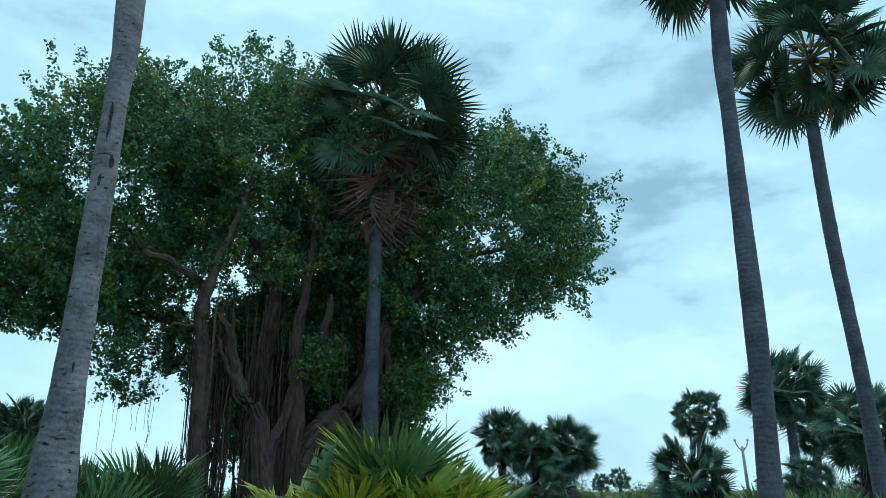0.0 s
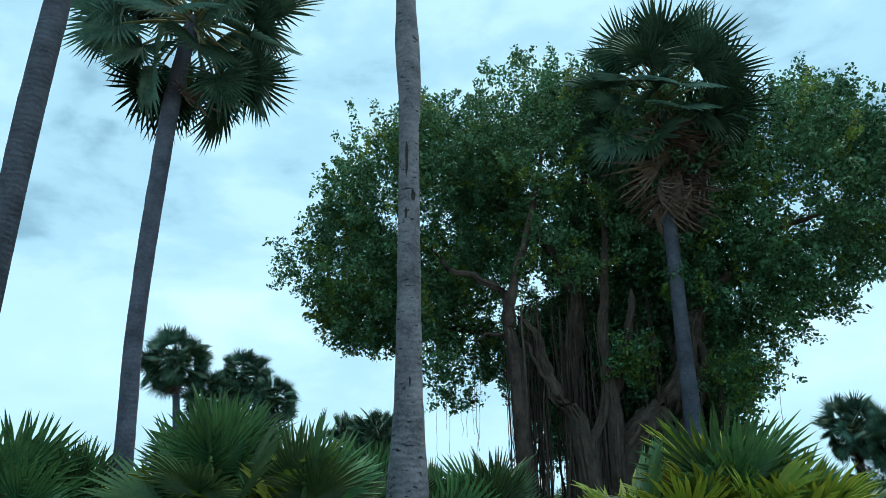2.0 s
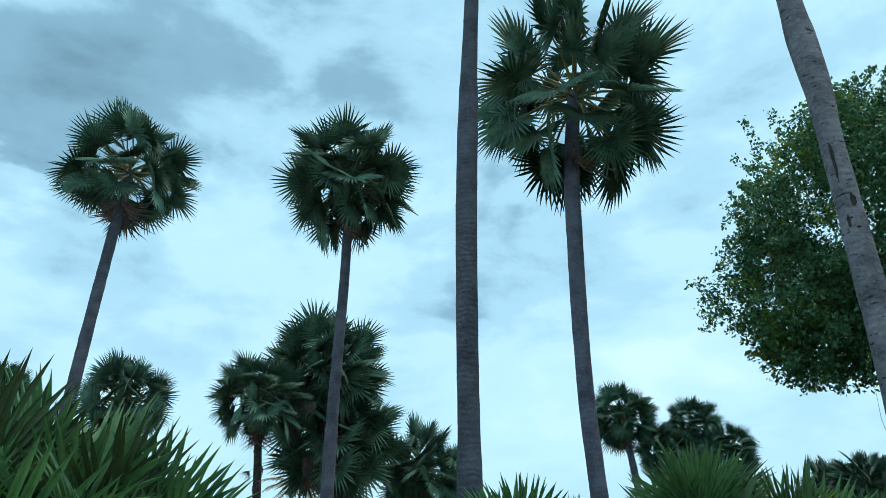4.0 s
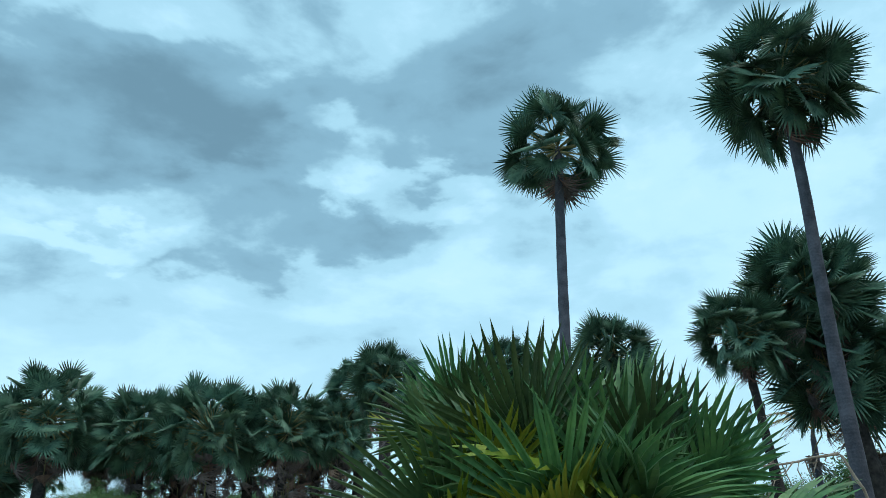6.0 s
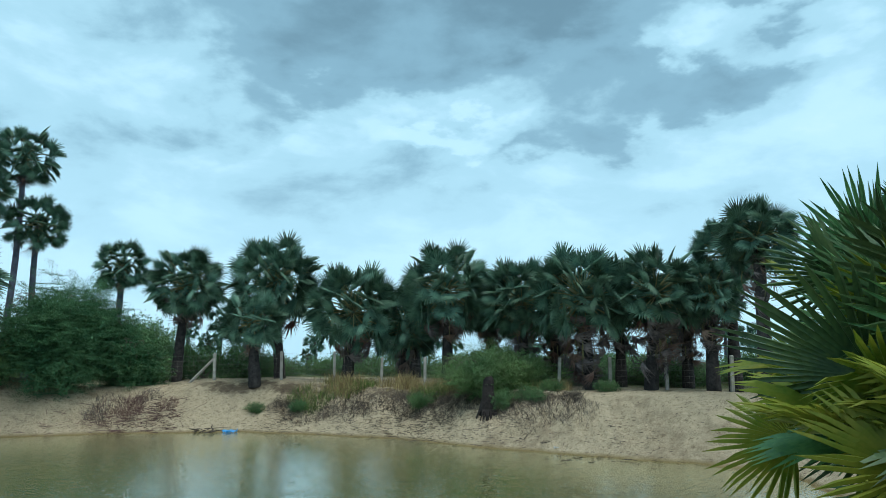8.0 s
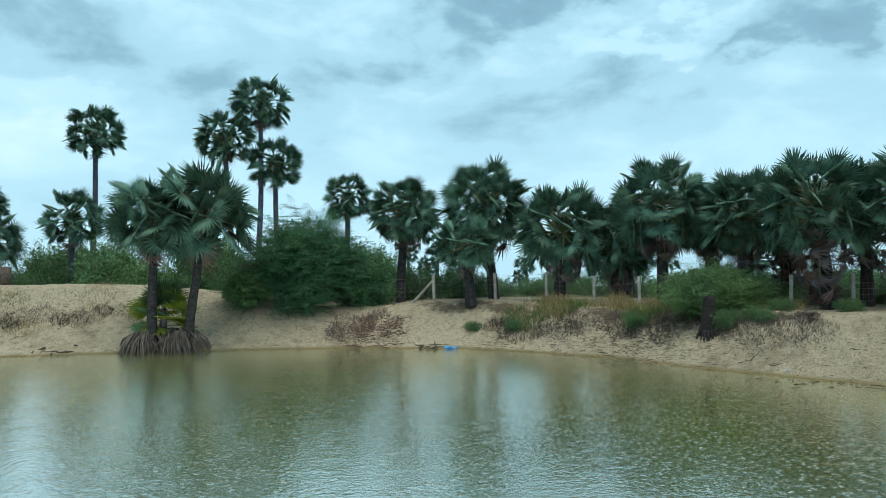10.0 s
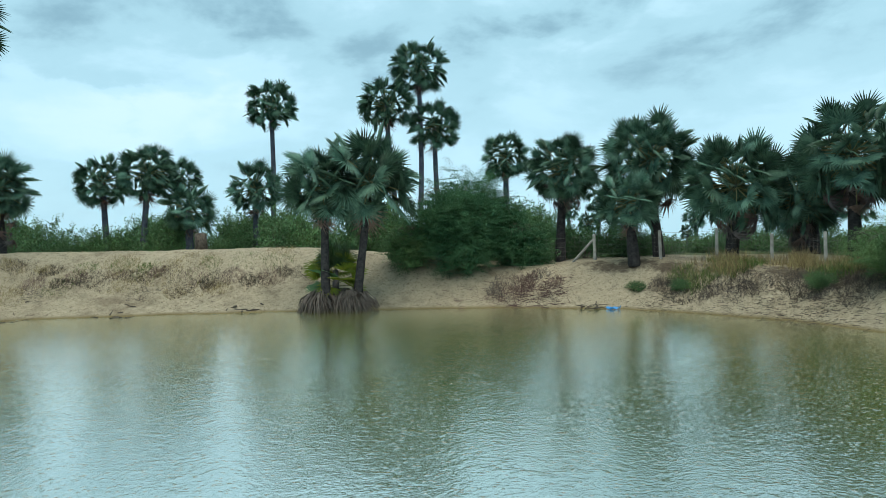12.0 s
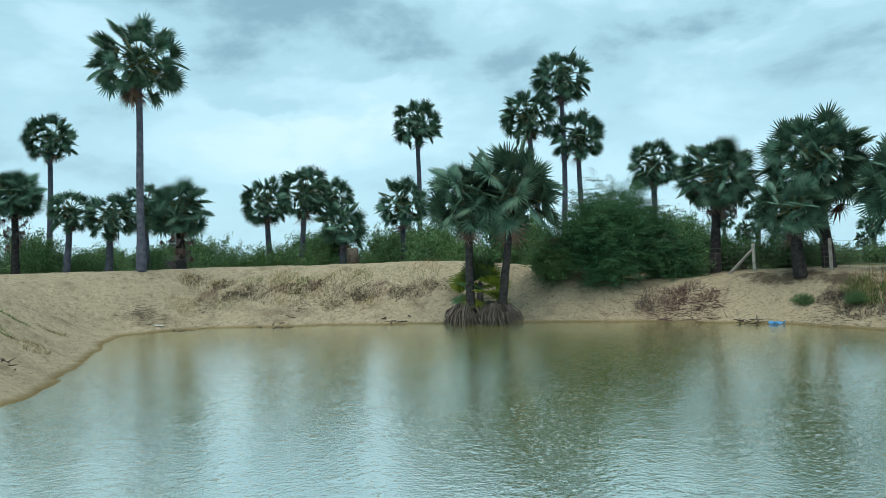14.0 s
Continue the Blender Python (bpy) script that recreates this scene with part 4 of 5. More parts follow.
# ---- tall palms round the clearing ----
near = dict(n=44, core=False, span=150, sides=14, group="palms round the clearing")
dense = dict(near, n=50, core=True)
tall(8.22, 15.46, 12.00, 7.92, 15.62, 2.05, fruit=6, brown=1, spine=[(7.92, 15.62, 1.6, 0.180), (7.97, 15.60, 4.1, 0.152), (7.95, 15.60, 6.7, 0.155), (7.99, 15.58, 8.9, 0.148), (8.09, 15.54, 11.1, 0.140)], **near)
tall(4.40, 10.64, 12.30, 3.95, 10.82, 2.13, spine=[(3.95, 10.82, 1.6, 0.176), (4.03, 10.79, 2.95, 0.160), (4.09, 10.77, 4.2, 0.168), (4.14, 10.75, 5.8, 0.150), (4.20, 10.72, 7.6, 0.128), (4.23, 10.71, 8.7, 0.152), (4.31, 10.68, 10.0, 0.140)], **near)
tall(13.67, 48.11, 6.40, 13.09, 48.27, 1.87, n=54, fine=True)
skirt(8.15, 30.96, 2.42, 8.15, 30.96, 1.77)
tall(12.41, 30.59, 5.68, 12.26, 30.65, 1.94)
tall(14.46, 32.98, 4.06, 13.73, 33.30, 1.19)
skirt(10.75, 21.47, 3.37, 10.54, 21.57, 1.45)
young(11.53, 27.71, 1.96, 11.53, 27.71, 1.08)
skirt(0.60, 45.01, 4.93, 0.44, 45.01, 2.03)
skirt(4.20, 42.81, 4.08, 4.20, 42.81, 2.19)
skirt(2.43, 43.94, 3.98, 2.43, 43.94, 1.84)
young(2.32, 27.92, 1.69, 2.32, 27.92, 0.84)
tall(15.82, 93.69, 3.16, 15.82, 93.69, 1.49, n=54, fine=True)
tall(13.42, 94.06, 2.63, 13.42, 94.06, 1.34, n=54, fine=True)
skirt(-13.69, 19.72, 3.59, -13.69, 19.72, 1.02)
tall(-29.27, 24.28, 8.47, -28.69, 24.97, 1.99)
tall(-28.32, 28.30, 8.18, -27.77, 28.83, 1.61)
skirt(-16.73, 22.49, 3.74, -16.73, 22.49, 1.22)
skirt(-16.28, 24.03, 4.03, -16.28, 24.03, 1.05)
skirt(-28.71, 26.44, 6.80, -28.71, 26.44, 1.61)
skirt(-26.56, 28.60, 6.64, -26.56, 28.60, 1.52)
tall(-2.60, 16.31, 11.32, -2.96, 16.25, 2.55, spine=[(-2.84, 16.27, 3.1, 0.20), (-2.83, 16.27, 4.4, 0.178), (-2.80, 16.28, 6.5, 0.168), (-2.76, 16.28, 8.6, 0.165)], brown=0, sk=40, drop=0.62, span=134, grey=True, n=50, core=False, sides=14, group="palms round the clearing", label="palmyra palm with brown dead leaves before the banyan")
tall(-10.42, 8.08, 11.41, -10.57, 7.89, 2.50, brown=1, fruit=9, spine=[(-10.56, 7.90, 2.2, 0.165), (-10.61, 7.83, 4.2, 0.152), (-10.61, 7.83, 5.8, 0.158), (-10.59, 7.86, 7.4, 0.163), (-10.55, 7.91, 9.2, 0.166)], **near)
tall(-16.53, 4.85, 11.44, -16.56, 4.74, 1.98, brown=3, spine=[(-16.56, 4.74, 2.3, 0.162), (-16.56, 4.75, 4.3, 0.150), (-16.55, 4.78, 6.0, 0.138), (-16.53, 4.84, 8.2, 0.128), (-16.53, 4.85, 9.5, 0.126)], **dense)
tall(-8.94, 4.92, 15.83, -9.13, 4.57, 2.49, spine=[(-9.13, 4.57, 2.0, 0.205), (-9.13, 4.57, 3.2, 0.168), (-9.13, 4.57, 5.0, 0.172), (-9.12, 4.59, 6.9, 0.180), (-9.09, 4.65, 9.0, 0.176), (-9.06, 4.69, 10.2, 0.145)], **near)
SCARRED = tall(-4.96, 7.68, 14.10, -4.88, 7.74, 2.17, pale=True, spine=[(-4.88, 7.74, 1.66, 0.265), (-4.87, 7.74, 2.6, 0.200), (-4.87, 7.74, 4.0, 0.168), (-4.87, 7.74, 5.6, 0.153), (-4.875, 7.74, 6.6, 0.148), (-4.865, 7.745, 7.35, 0.170), (-4.90, 7.72, 8.3, 0.190), (-4.92, 7.71, 9.4, 0.150)], **near)
skirt(-24.10, 6.75, 8.00, -23.82, 7.68, 2.34, n=58, sk=30)
skirt(-24.95, 7.41, 5.73, -24.95, 7.41, 2.57, n=58, sk=30)
RAGGED = tall(-22.67, 4.12, 6.40, -22.58, 4.57, 1.63, r0=0.15, r1=0.11, dark=True)
skirt(-27.48, 12.07, 5.16, -27.48, 12.07, 2.15)
tall(-23.74, -0.92, 14.20, -23.72, -1.42, 2.40, n=40, core=False, brown=9)
skirt(-22.24, 0.23, 6.00, -22.24, 0.23, 1.34)
skirt(-25.06, -8.02, 6.10, -25.06, -8.02, 1.56)
skirt(-26.05, -3.46, 6.42, -26.05, -3.46, 1.20)
skirt(-28.17, -13.23, 4.75, -28.03, -13.54, 2.18, n=82, sk=60, drop=1.0, span=124, fine=True)
skirt(-26.78, -15.97, 4.69, -26.93, -15.70, 2.42, n=82, sk=60, drop=1.0, span=124, fine=True)
skirt(-27.02, -19.33, 4.61, -27.02, -19.33, 2.20, n=84, sk=18, drop=0.5, span=134, fine=True)
skirt(-25.59, -22.80, 5.37, -25.63, -22.75, 2.39, n=84, sk=18, drop=0.5, span=134, fine=True)
skirt(-25.61, -25.73, 3.56, -25.61, -25.73, 1.94, n=84, sk=18, drop=0.5, span=134, fine=True)
skirt(-23.05, -26.78, 4.42, -22.86, -26.94, 2.47, n=84, sk=18, drop=0.5, span=134, fine=True)
skirt(-21.74, -31.63, 6.11, -22.10, -31.37, 2.56, n=84, sk=18, drop=0.5, span=134, fine=True)
tall(-18.86, -29.23, 3.65, -19.07, -29.09, 1.70, dark=True)
skirt(-17.95, -33.97, 5.73, -17.74, -34.09, 2.04, n=84, sk=18, drop=0.5, span=134, fine=True)
tall(-18.40, -42.65, 7.45, -18.25, -42.71, 1.72, n=54, fine=True)
skirt(-28.98, -11.26, 4.58, -28.98, -11.26, 1.58, n=82, sk=60, drop=1.0, span=124, fine=True)
skirt(-30.20, -10.79, 6.41, -30.20, -10.79, 1.62, n=82, sk=60, drop=1.0, span=124, fine=True)
skirt(-30.10, -23.58, 4.98, -30.10, -23.58, 2.18, n=84, sk=18, drop=0.5, span=134, fine=True)
skirt(-31.22, -20.22, 5.06, -31.22, -20.22, 2.08, n=82, sk=60, drop=1.0, span=124, fine=True)
skirt(-31.95, -16.90, 5.37, -31.95, -16.90, 2.01, n=82, sk=60, drop=1.0, span=124, fine=True)
skirt(-33.26, -14.04, 4.65, -33.26, -14.04, 1.87, n=82, sk=60, drop=1.0, span=124, fine=True)
skirt(-29.65, -28.74, 4.68, -29.65, -28.74, 2.00, n=84, sk=18, drop=0.5, span=134, fine=True)
tall(-4.92, -32.75, 4.66, -4.94, -32.74, 2.22, n=46, r0=0.2, r1=0.17, flare=0.04, dark=True, label="palmyra palm leaning over its root collar at the water's edge")
tall(-6.97, -32.36, 5.02, -6.26, -32.51, 2.59, n=46, r0=0.2, r1=0.17, flare=0.04, dark=True, label="palmyra palm leaning over its root collar at the water's edge")
tall(-14.85, -50.34, 15.15, -14.68, -50.39, 2.28, n=54, fine=True)
tall(-11.94, -49.07, 12.04, -12.77, -48.85, 2.16, n=54, fine=True)
tall(-15.88, -50.02, 10.71, -16.06, -49.96, 2.10, n=54, fine=True)
tall(-37.68, -65.32, 3.74, -37.68, -65.32, 1.26, n=54, fine=True)
tall(-49.03, -63.67, 2.55, -49.03, -63.67, 1.02, n=54, fine=True)
tall(-45.34, -72.37, 3.00, -45.34, -72.37, 1.00, n=54, fine=True)
tall(12.32, -40.68, 13.53, 12.36, -40.67, 2.63, n=54, fine=True)
tall(23.46, -55.74, 12.01, 23.65, -55.67, 2.01, n=54, fine=True)
skirt(21.34, -45.74, 6.65, 21.34, -45.74, 1.81)
tall(18.54, -46.96, 5.62, 18.94, -46.80, 1.50, n=54, fine=True)
tall(15.76, -45.87, 5.13, 15.94, -45.80, 1.65, n=54, fine=True)
tall(14.38, -48.42, 5.84, 14.38, -48.42, 1.76, n=54, fine=True)
skirt(10.86, -43.17, 5.29, 10.86, -43.17, 2.03)
tall(7.07, -52.06, 6.60, 6.81, -52.09, 1.93, n=54, fine=True)
tall(4.08, -50.38, 7.00, 4.50, -50.34, 2.09, n=54, fine=True)
tall(2.28, -52.50, 6.74, 2.28, -52.50, 1.75, n=54, fine=True)
young(1.43, -46.53, 4.30, 1.43, -46.53, 1.93)
tall(-4.67, -58.37, 13.45, -4.61, -58.38, 2.25, n=54, fine=True)
tall(-2.81, -50.48, 6.06, -2.80, -50.48, 2.04, n=54, fine=True)


def bark_scar(x, y, z, w, h, facing, seed):
    """A gouge hacked into a trunk, shown by a dark ragged-rimmed lens laid on the bark."""
    rng = random.Random(seed)
    a = radians(facing)
    out, side = Vector((math.cos(a), math.sin(a), 0)), Vector((-math.sin(a), math.cos(a), 0))
    verts, n = [out * 0.006], 16
    for i in range(n):
        t = 2 * math.pi * i / n
        k = rng.uniform(0.75, 1.15)
        verts.append(side * math.cos(t) * w * k + Vector((0, 0, 1)) * math.sin(t) * h * k + out * (0.004 - (math.cos(t) * w * k) ** 2 / 0.34))
    faces = [(0, 1 + i, 1 + (i + 1) % n) for i in range(n)]
    ob = part("bark_scar", mesh_of("bark_scar", verts, faces, [M_BARK_DARK]), SCARRED, None, "dark gouge in the bark")
    ob.location = Vector((x, y, z)) - SCARRED.location


STEM = [c for c in SCARRED.children if c.name.startswith("trunk")][0]
for spot in ((-0.03, 6.2, 0.022, 0.30, 1), (0.06, 5.62, 0.030, 0.10, 2), (-0.04, 5.35, 0.022, 0.09, 3), (0.05, 5.25, 0.028, 0.02, 4), (0.02, 3.0, 0.012, 0.07, 6)):
    sx, sz, sw, sh, seed = spot
    ring = [v.co for v in STEM.data.vertices if abs(v.co.z + SCARRED.location.z - sz) < 0.16]
    mid = sum(ring, Vector()) / len(ring)
    ax, ay = SCARRED.location.x + mid.x, SCARRED.location.y + mid.y
    a, rr = radians(-59), max((v.xy - mid.xy).length for v in ring)
    bark_scar(ax + rr * math.cos(a) - math.sin(a) * sx, ay + rr * math.sin(a) + math.cos(a) * sx, sz, sw, sh, -59, seed)

rng = random.Random(71)
for i in range(13):  # dead leaf stumps left on the ragged palm's stem
    f = 0.30 + 0.5 * i / 12
    place_leaf(RAGGED, GREY if i % 3 else DRY, rng, Vector((-0.09 * f, -0.45 * f, 6.2 * f)), rng.uniform(0, 6.28), radians(rng.uniform(-75, 10)), rng.uniform(0.14, 0.34), rng.uniform(-1, 1), "dead leaf stump")


# ---- a golden feather palm and a dead bough ----
def frond_mesh():
    """An arching feather leaf 2.4 m long with drooping leaflets."""
    rib = [(2.4 * f, 0, 0.75 * math.sin(2.2 * f) - 0.75 * f * f) for f in [i / 12 for i in range(13)]]
    pieces = [tube(rib, [0.03 - 0.0022 * i for i in range(13)], 5)]
    v, f = joined(pieces)
    v, f = list(v), list(f)
    rng = random.Random(33)
    for i in range(44):
        u = 0.18 + 0.8 * i / 44
        p = Vector((2.4 * u, 0, 0.75 * math.sin(2.2 * u) - 0.75 * u * u))
        for s in (-1, 1):
            ll = (0.62 - 0.35 * abs(u - 0.45)) * rng.uniform(0.85, 1.1)
            tip = p + Vector((0.45 * ll, s * 0.75 * ll, -0.45 * ll * rng.uniform(0.7, 1.4)))
            mid = p.lerp(tip, 0.5) + Vector((0, 0, 0.10 * ll))
            o = len(v)
            v += [tuple(p), tuple(mid + Vector((0.022, 0, 0))), tuple(tip), tuple(mid - Vector((0.022, 0, 0)))]
            f.append((o, o + 1, o + 2, o + 3))
    return mesh_of("frond", v, f, [M_FROND])


def feather_palm(x, y, top, r0):
    z = gz(x, y)
    root = tagged(new("feather_palm"), "small feather palm with yellowing arching fronds", "palm tree")
    root.location = (x, y, z - 0.1)
    h = top - z
    part("trunk", trunk_mesh(h, Vector((0.1, 0.1, h)), r0, r0 * 0.7, 91, 8, 0.06), root, None, "slim pale trunk")
    rng = random.Random(34)
    frond = frond_mesh()
    for i in range(15):
        az, el = i * 2.39996, radians(72 - 95 * (i / 15) ** 0.9)
        part("frond", frond, root, Matrix.Translation((0.1, 0.1, h - 0.05)) @ Euler((0, 0, az)).to_matrix().to_4x4() @ Euler((0, -el, 0)).to_matrix().to_4x4() @ Matrix.Scale(rng.uniform(0.6, 0.8), 4))
    return root


feather_palm(-29.2, 7.25, 4.0, 0.14)
twig = random.Random(35)
bough = tagged(new("dead_bough"), "bare pale dead bough leaning over the scrub", "branch")
bough.location = (-13.5, 3.0, gz(-13.5, 3.0) + 0.12)
v, f = tube(limb_path((0.1, 0.9, -0.3), (-0.1, 0.6, 0.75), 3, 6, 0.05) + limb_path((-0.1, 0.55, 0.8), (-0.3, -1.2, 0.55), 4, 8, 0.08), [0.026] * 7 + [0.025 - 0.002 * i for i in range(9)], 6, 0.1, 2)
part("branch", mesh_of("branch", v, f, [M_DEADPALE], True), bough)
for i in range(18):
    y0 = 0.5 - 1.7 * i / 18
    v, f = tube(limb_path((-0.12 - 0.01 * i, y0, 0.78 - 0.012 * i), (twig.uniform(-0.6, 0.3), y0 + twig.uniform(-0.6, 0.4), 0.6 + twig.uniform(-0.7, 0.25)), 40 + i, 5, 0.08), [0.014, 0.012, 0.010, 0.008, 0.006, 0.003], 5)
    part("twig", mesh_of("twig", v, f, [M_DEADPALE], True), bough)

# ---- low fan bushes ----
rng = random.Random(61)
for i in range(16):  # far palms beyond the fence
    a, d = radians(-168 + 56 * (i + rng.random()) / 16), rng.uniform(62, 96)
    x, y = d * math.cos(a), d * math.sin(a)
    tall(x, y, rng.uniform(3.6, 6.4), x + rng.uniform(-0.6, 0.6), y, rng.uniform(1.5, 1.9), n=18, brown=1, group="far palms", label="distant palmyra palm beyond the scrub")
BIG_BUSH = fan_bush([(-6.0, -0.95, 1.15, 1.0), (-5.85, -1.25, 1.05, 0.74, 0.9), (-6.1, -0.25, 1.2, 0.95), (-5.4, -0.8, 0.8, 0.74, 0.75), (-6.7, -1.6, 1.8, 0.84, 0.4), (-6.8, -0.6, 1.4, 0.95), (-5.6, -0.35, 0.8, 0.8, 0.5), (-6.3, 0.25, 1.15, 0.8)], 1.86, 20, 5, 0.25, 0)
# partly true lime leaves; the raised share also stands in for light
NEAR_BUSH = fan_bush([(-1.2, 8.1, 1.0, 1.0, 0.40), (-2.0, 7.6, 0.8, 0.85, 0.95), (-0.6, 8.4, 0.85, 0.85, 0.3), (-1.5, 7.5, 0.75, 0.8, 0.95), (-0.9, 7.6, 0.7, 0.8, 0.7)], 1.7, 26, 6, 0.3, 3)
fan_bush([(-6.0, 5.6, 1.5, 1.0), (-5.3, 6.2, 1.25, 0.9), (-6.4, 5.9, 1.55, 0.9)], 1.55, 24, 7, 0.30, 1)
fan_bush([(-8.1, 4.6, 1.3, 1.0), (-7.9, 5.3, 1.3, 0.9)], 1.4, 22, 8, 0.05, 1)
fan_bush([(-4.6, 8.2, 0.7, 0.9), (-3.9, 8.3, 0.5, 0.8)], 1.5, 22, 9, 0.05, 1)
fan_bush([(-5.8, 7.9, 1.0, 0.9)], 1.3, 22, 10, 0.05, 1)
fan_bush([(4.6, 13.4, 0.5, 0.9), (5.4, 12.8, 0.5, 0.9)], 1.55, 18, 11, 0.05, 1)
fan_bush([(-5.4, 11.2, 1.0, 1.0), (-6.3, 10.7, 0.9, 0.9), (-7.2, 10.4, 1.1, 1.0)], 1.6, 20, 16, 0.08, 1)
fan_bush([(6.2, 12.4, 0.5, 0.9)], 1.4, 18, 12, 0.1, 1)
fan_bush([(-5.5, -33.5, 1.7, 1.0)], 1.7, 26, 13, 0.6, 4)


rng = random.Random(62)
for dx, dz, az in ((1.5, 0.9, 20), (1.8, 0.7, 50), (1.2, 0.6, -10)):  # withered leaves at the bush's foot
    place_leaf(NEAR_BUSH, DRY, rng, Vector((dx, 0.1, dz)), radians(az), radians(18), 0.62, 0.9, "withered pinkish-brown leaf")


for i in range(9):  # a heap of withered leaves at the big bush's foot
    place_leaf(BIG_BUSH, DRY, rng, Vector((1.05 + 0.08 * (i % 3), 0.45 + 0.11 * i, 0.95 + 0.05 * (i % 4))), radians(rng.uniform(-60, 60)), radians(rng.uniform(-35, 10)), 0.42, rng.uniform(-1.2, 1.2), "withered brown leaf")


# ---- thorn bushes and scrub ----
def thorn_bush(x, y, w, d, h, seed, mat=M_THORN, twigs=900, per=46, size=0.105, label="rounded thorn bush with fine feathery green leaves", bare=6):
    z = gz(x, y)
    root = tagged(new("thorn_bush"), label, "bush", "thorn bushes")
    root.location = (x, y, z - 0.05 - 0.06 * h)
    rng = random.Random(seed)
    for i in range(bare):
        a = rng.uniform(0, 6.28)
        end = (math.cos(a) * w * rng.uniform(0.3, 0.8), math.sin(a) * d * rng.uniform(0.3, 0.8), h * rng.uniform(0.55, 0.9))
        v, f = tube(limb_path((rng.uniform(-0.2, 0.2), rng.uniform(-0.2, 0.2), 0), end, seed + i, 7, 0.2, 0.2), [0.09 - 0.010 * k for k in range(8)], 6, 0.1, i)
        part("branch", mesh_of("branch", v, f, [M_TWIG], True), root)
    blobs = [(0, 0, h * 0.55, w * 0.72, d * 0.72, h * 0.46)]
    for i in range(7):
        a = rng.uniform(0, 6.28)
        blobs.append((math.cos(a) * w * 0.55, math.sin(a) * d * 0.55, h * rng.uniform(0.25, 0.62), w * rng.uniform(0.3, 0.5), d * rng.uniform(0.3, 0.5), h * rng.uniform(0.18, 0.30)))
    for i in range(4 * bare):  # thin arching shoots over the top
        a, b = rng.uniform(0, 6.28), rng.uniform(0.5, 0.95)
        start = Vector((math.cos(a) * w * 0.3 * b, math.sin(a) * d * 0.3 * b, h * 0.6))
        tip = Vector((math.cos(a) * w * b, math.sin(a) * d * b, h * (1.02 - 0.55 * b * b) * rng.uniform(0.92, 1.06)))
        v, f = tube(limb_path(start, tip, seed + 50 + i, 7, 0.12, 0.28 * h * b), [0.022 - 0.0024 * k for k in range(8)], 4, 0.1, i)
        part("shoot", mesh_of("shoot", v, f, [M_TWIG], True), root)
    me = leaf_cloud("foliage", blobs, twigs // 2, per * 4, size * 0.58, seed, [mat], 0, 0.44, 0.34, 0.66, 1.2, 0.35, 0.10, None, 0.5)
    part("foliage", me, root)["kind"] = "stuff"
    core = [(b[0], b[1], b[2] * 0.92, b[3] * 0.74, b[4] * 0.74, b[5] * 0.78) for b in blobs]
    part("inner_foliage", leaf_cloud("inner_foliage", core, twigs // 5, 34, 0.17, seed + 1, [mat], 0, 0.3, 0.5, 0.3, 0.8), root)["kind"] = "stuff"
    return root


thorn_bush(-12.5, -34.5, 3.4, 2.6, 5.0, 21, twigs=2700, per=52, label="large thorn bush with fine feathery green leaves on the bank")
thorn_bush(-14.9, -33.8, 1.5, 1.4, 2.7, 22, twigs=900)
thorn_bush(-9.7, -35.0, 1.3, 1.3, 2.6, 23, M_SCRUB, twigs=700)
thorn_bush(-23.6, -18.7, 3.2, 1.7, 1.75, 24, M_THORN_LIGHT, twigs=1500, label="low spreading thorn bush by the wire fence")

SCRUBS = []
for k in range(4):
    rng = random.Random(70 + k)
    root = tagged(new("scrub_bush"), "low wild green scrub on flat ground", "bush", "scrub behind the bank")
    blobs = [(rng.uniform(-1.2, 1.2), rng.uniform(-0.8, 0.8), 0.55 + 0.3 * rng.random(), 1.1, 0.9, 0.75 + 0.3 * rng.random()) for _ in range(4)]
    part("foliage", leaf_cloud("foliage", blobs, 400, 44, 0.092, 70 + k, [M_SCRUB], 0, 0.26, 0.42, 0.4, 0.6), root)["kind"] = "stuff"
    v, f = joined([tube(limb_path((0, 0, -0.1), (rng.uniform(-0.6, 0.6), rng.uniform(-0.5, 0.5), 0.9), k * 9 + j, 5, 0.1), [0.04, 0.035, 0.03, 0.025, 0.02, 0.015], 5) for j in range(4)])
    part("branch", mesh_of("branch", v, f, [M_TWIG], True), root)
    SCRUBS.append(root)


def scrub(x, y, s, h=1.0, turn=0.0, k=0):
    src = SCRUBS[k % 4]
    m = pose(x, y, gz(x, y) - 0.05, 0, 0, turn) @ Matrix.Diagonal((s, s, s * h, 1))
    if not src.get("placed"):
        src["placed"] = 1
        src.matrix_basis = m
        return src
    ob = copy_thing(src, Matrix())
    ob.matrix_basis = m
    return ob


rng = random.Random(4)
k = 0
for i in range(80):  # behind the fence
    a = radians(rng.uniform(-172, -112))
    dist = rng.uniform(37, 62)
    scrub(dist * math.cos(a), dist * math.sin(a), rng.uniform(0.8, 1.4), rng.uniform(0.55, 0.9), rng.uniform(0, 360), k)
    k += 1
for i in range(90):  # behind the dune
    a = radians(rng.uniform(-114, -52))
    dist = rng.uniform(46, 68)
    scrub(dist * math.cos(a), dist * math.sin(a), rng.uniform(1.0, 2.0), rng.uniform(0.8, 1.3), rng.uniform(0, 360), k)
    k += 1
for i in range(44):  # clearing's far side
    a = radians(rng.uniform(40, 178))
    dist = rng.uniform(24, 60)
    x, y = dist * math.cos(a), dist * math.sin(a)
    if math.hypot(x + 5.6, y - 18.2) > 6.5:
        scrub(x, y, rng.uniform(0.9, 1.7), rng.uniform(0.7, 1.1), rng.uniform(0, 360), k)
        k += 1


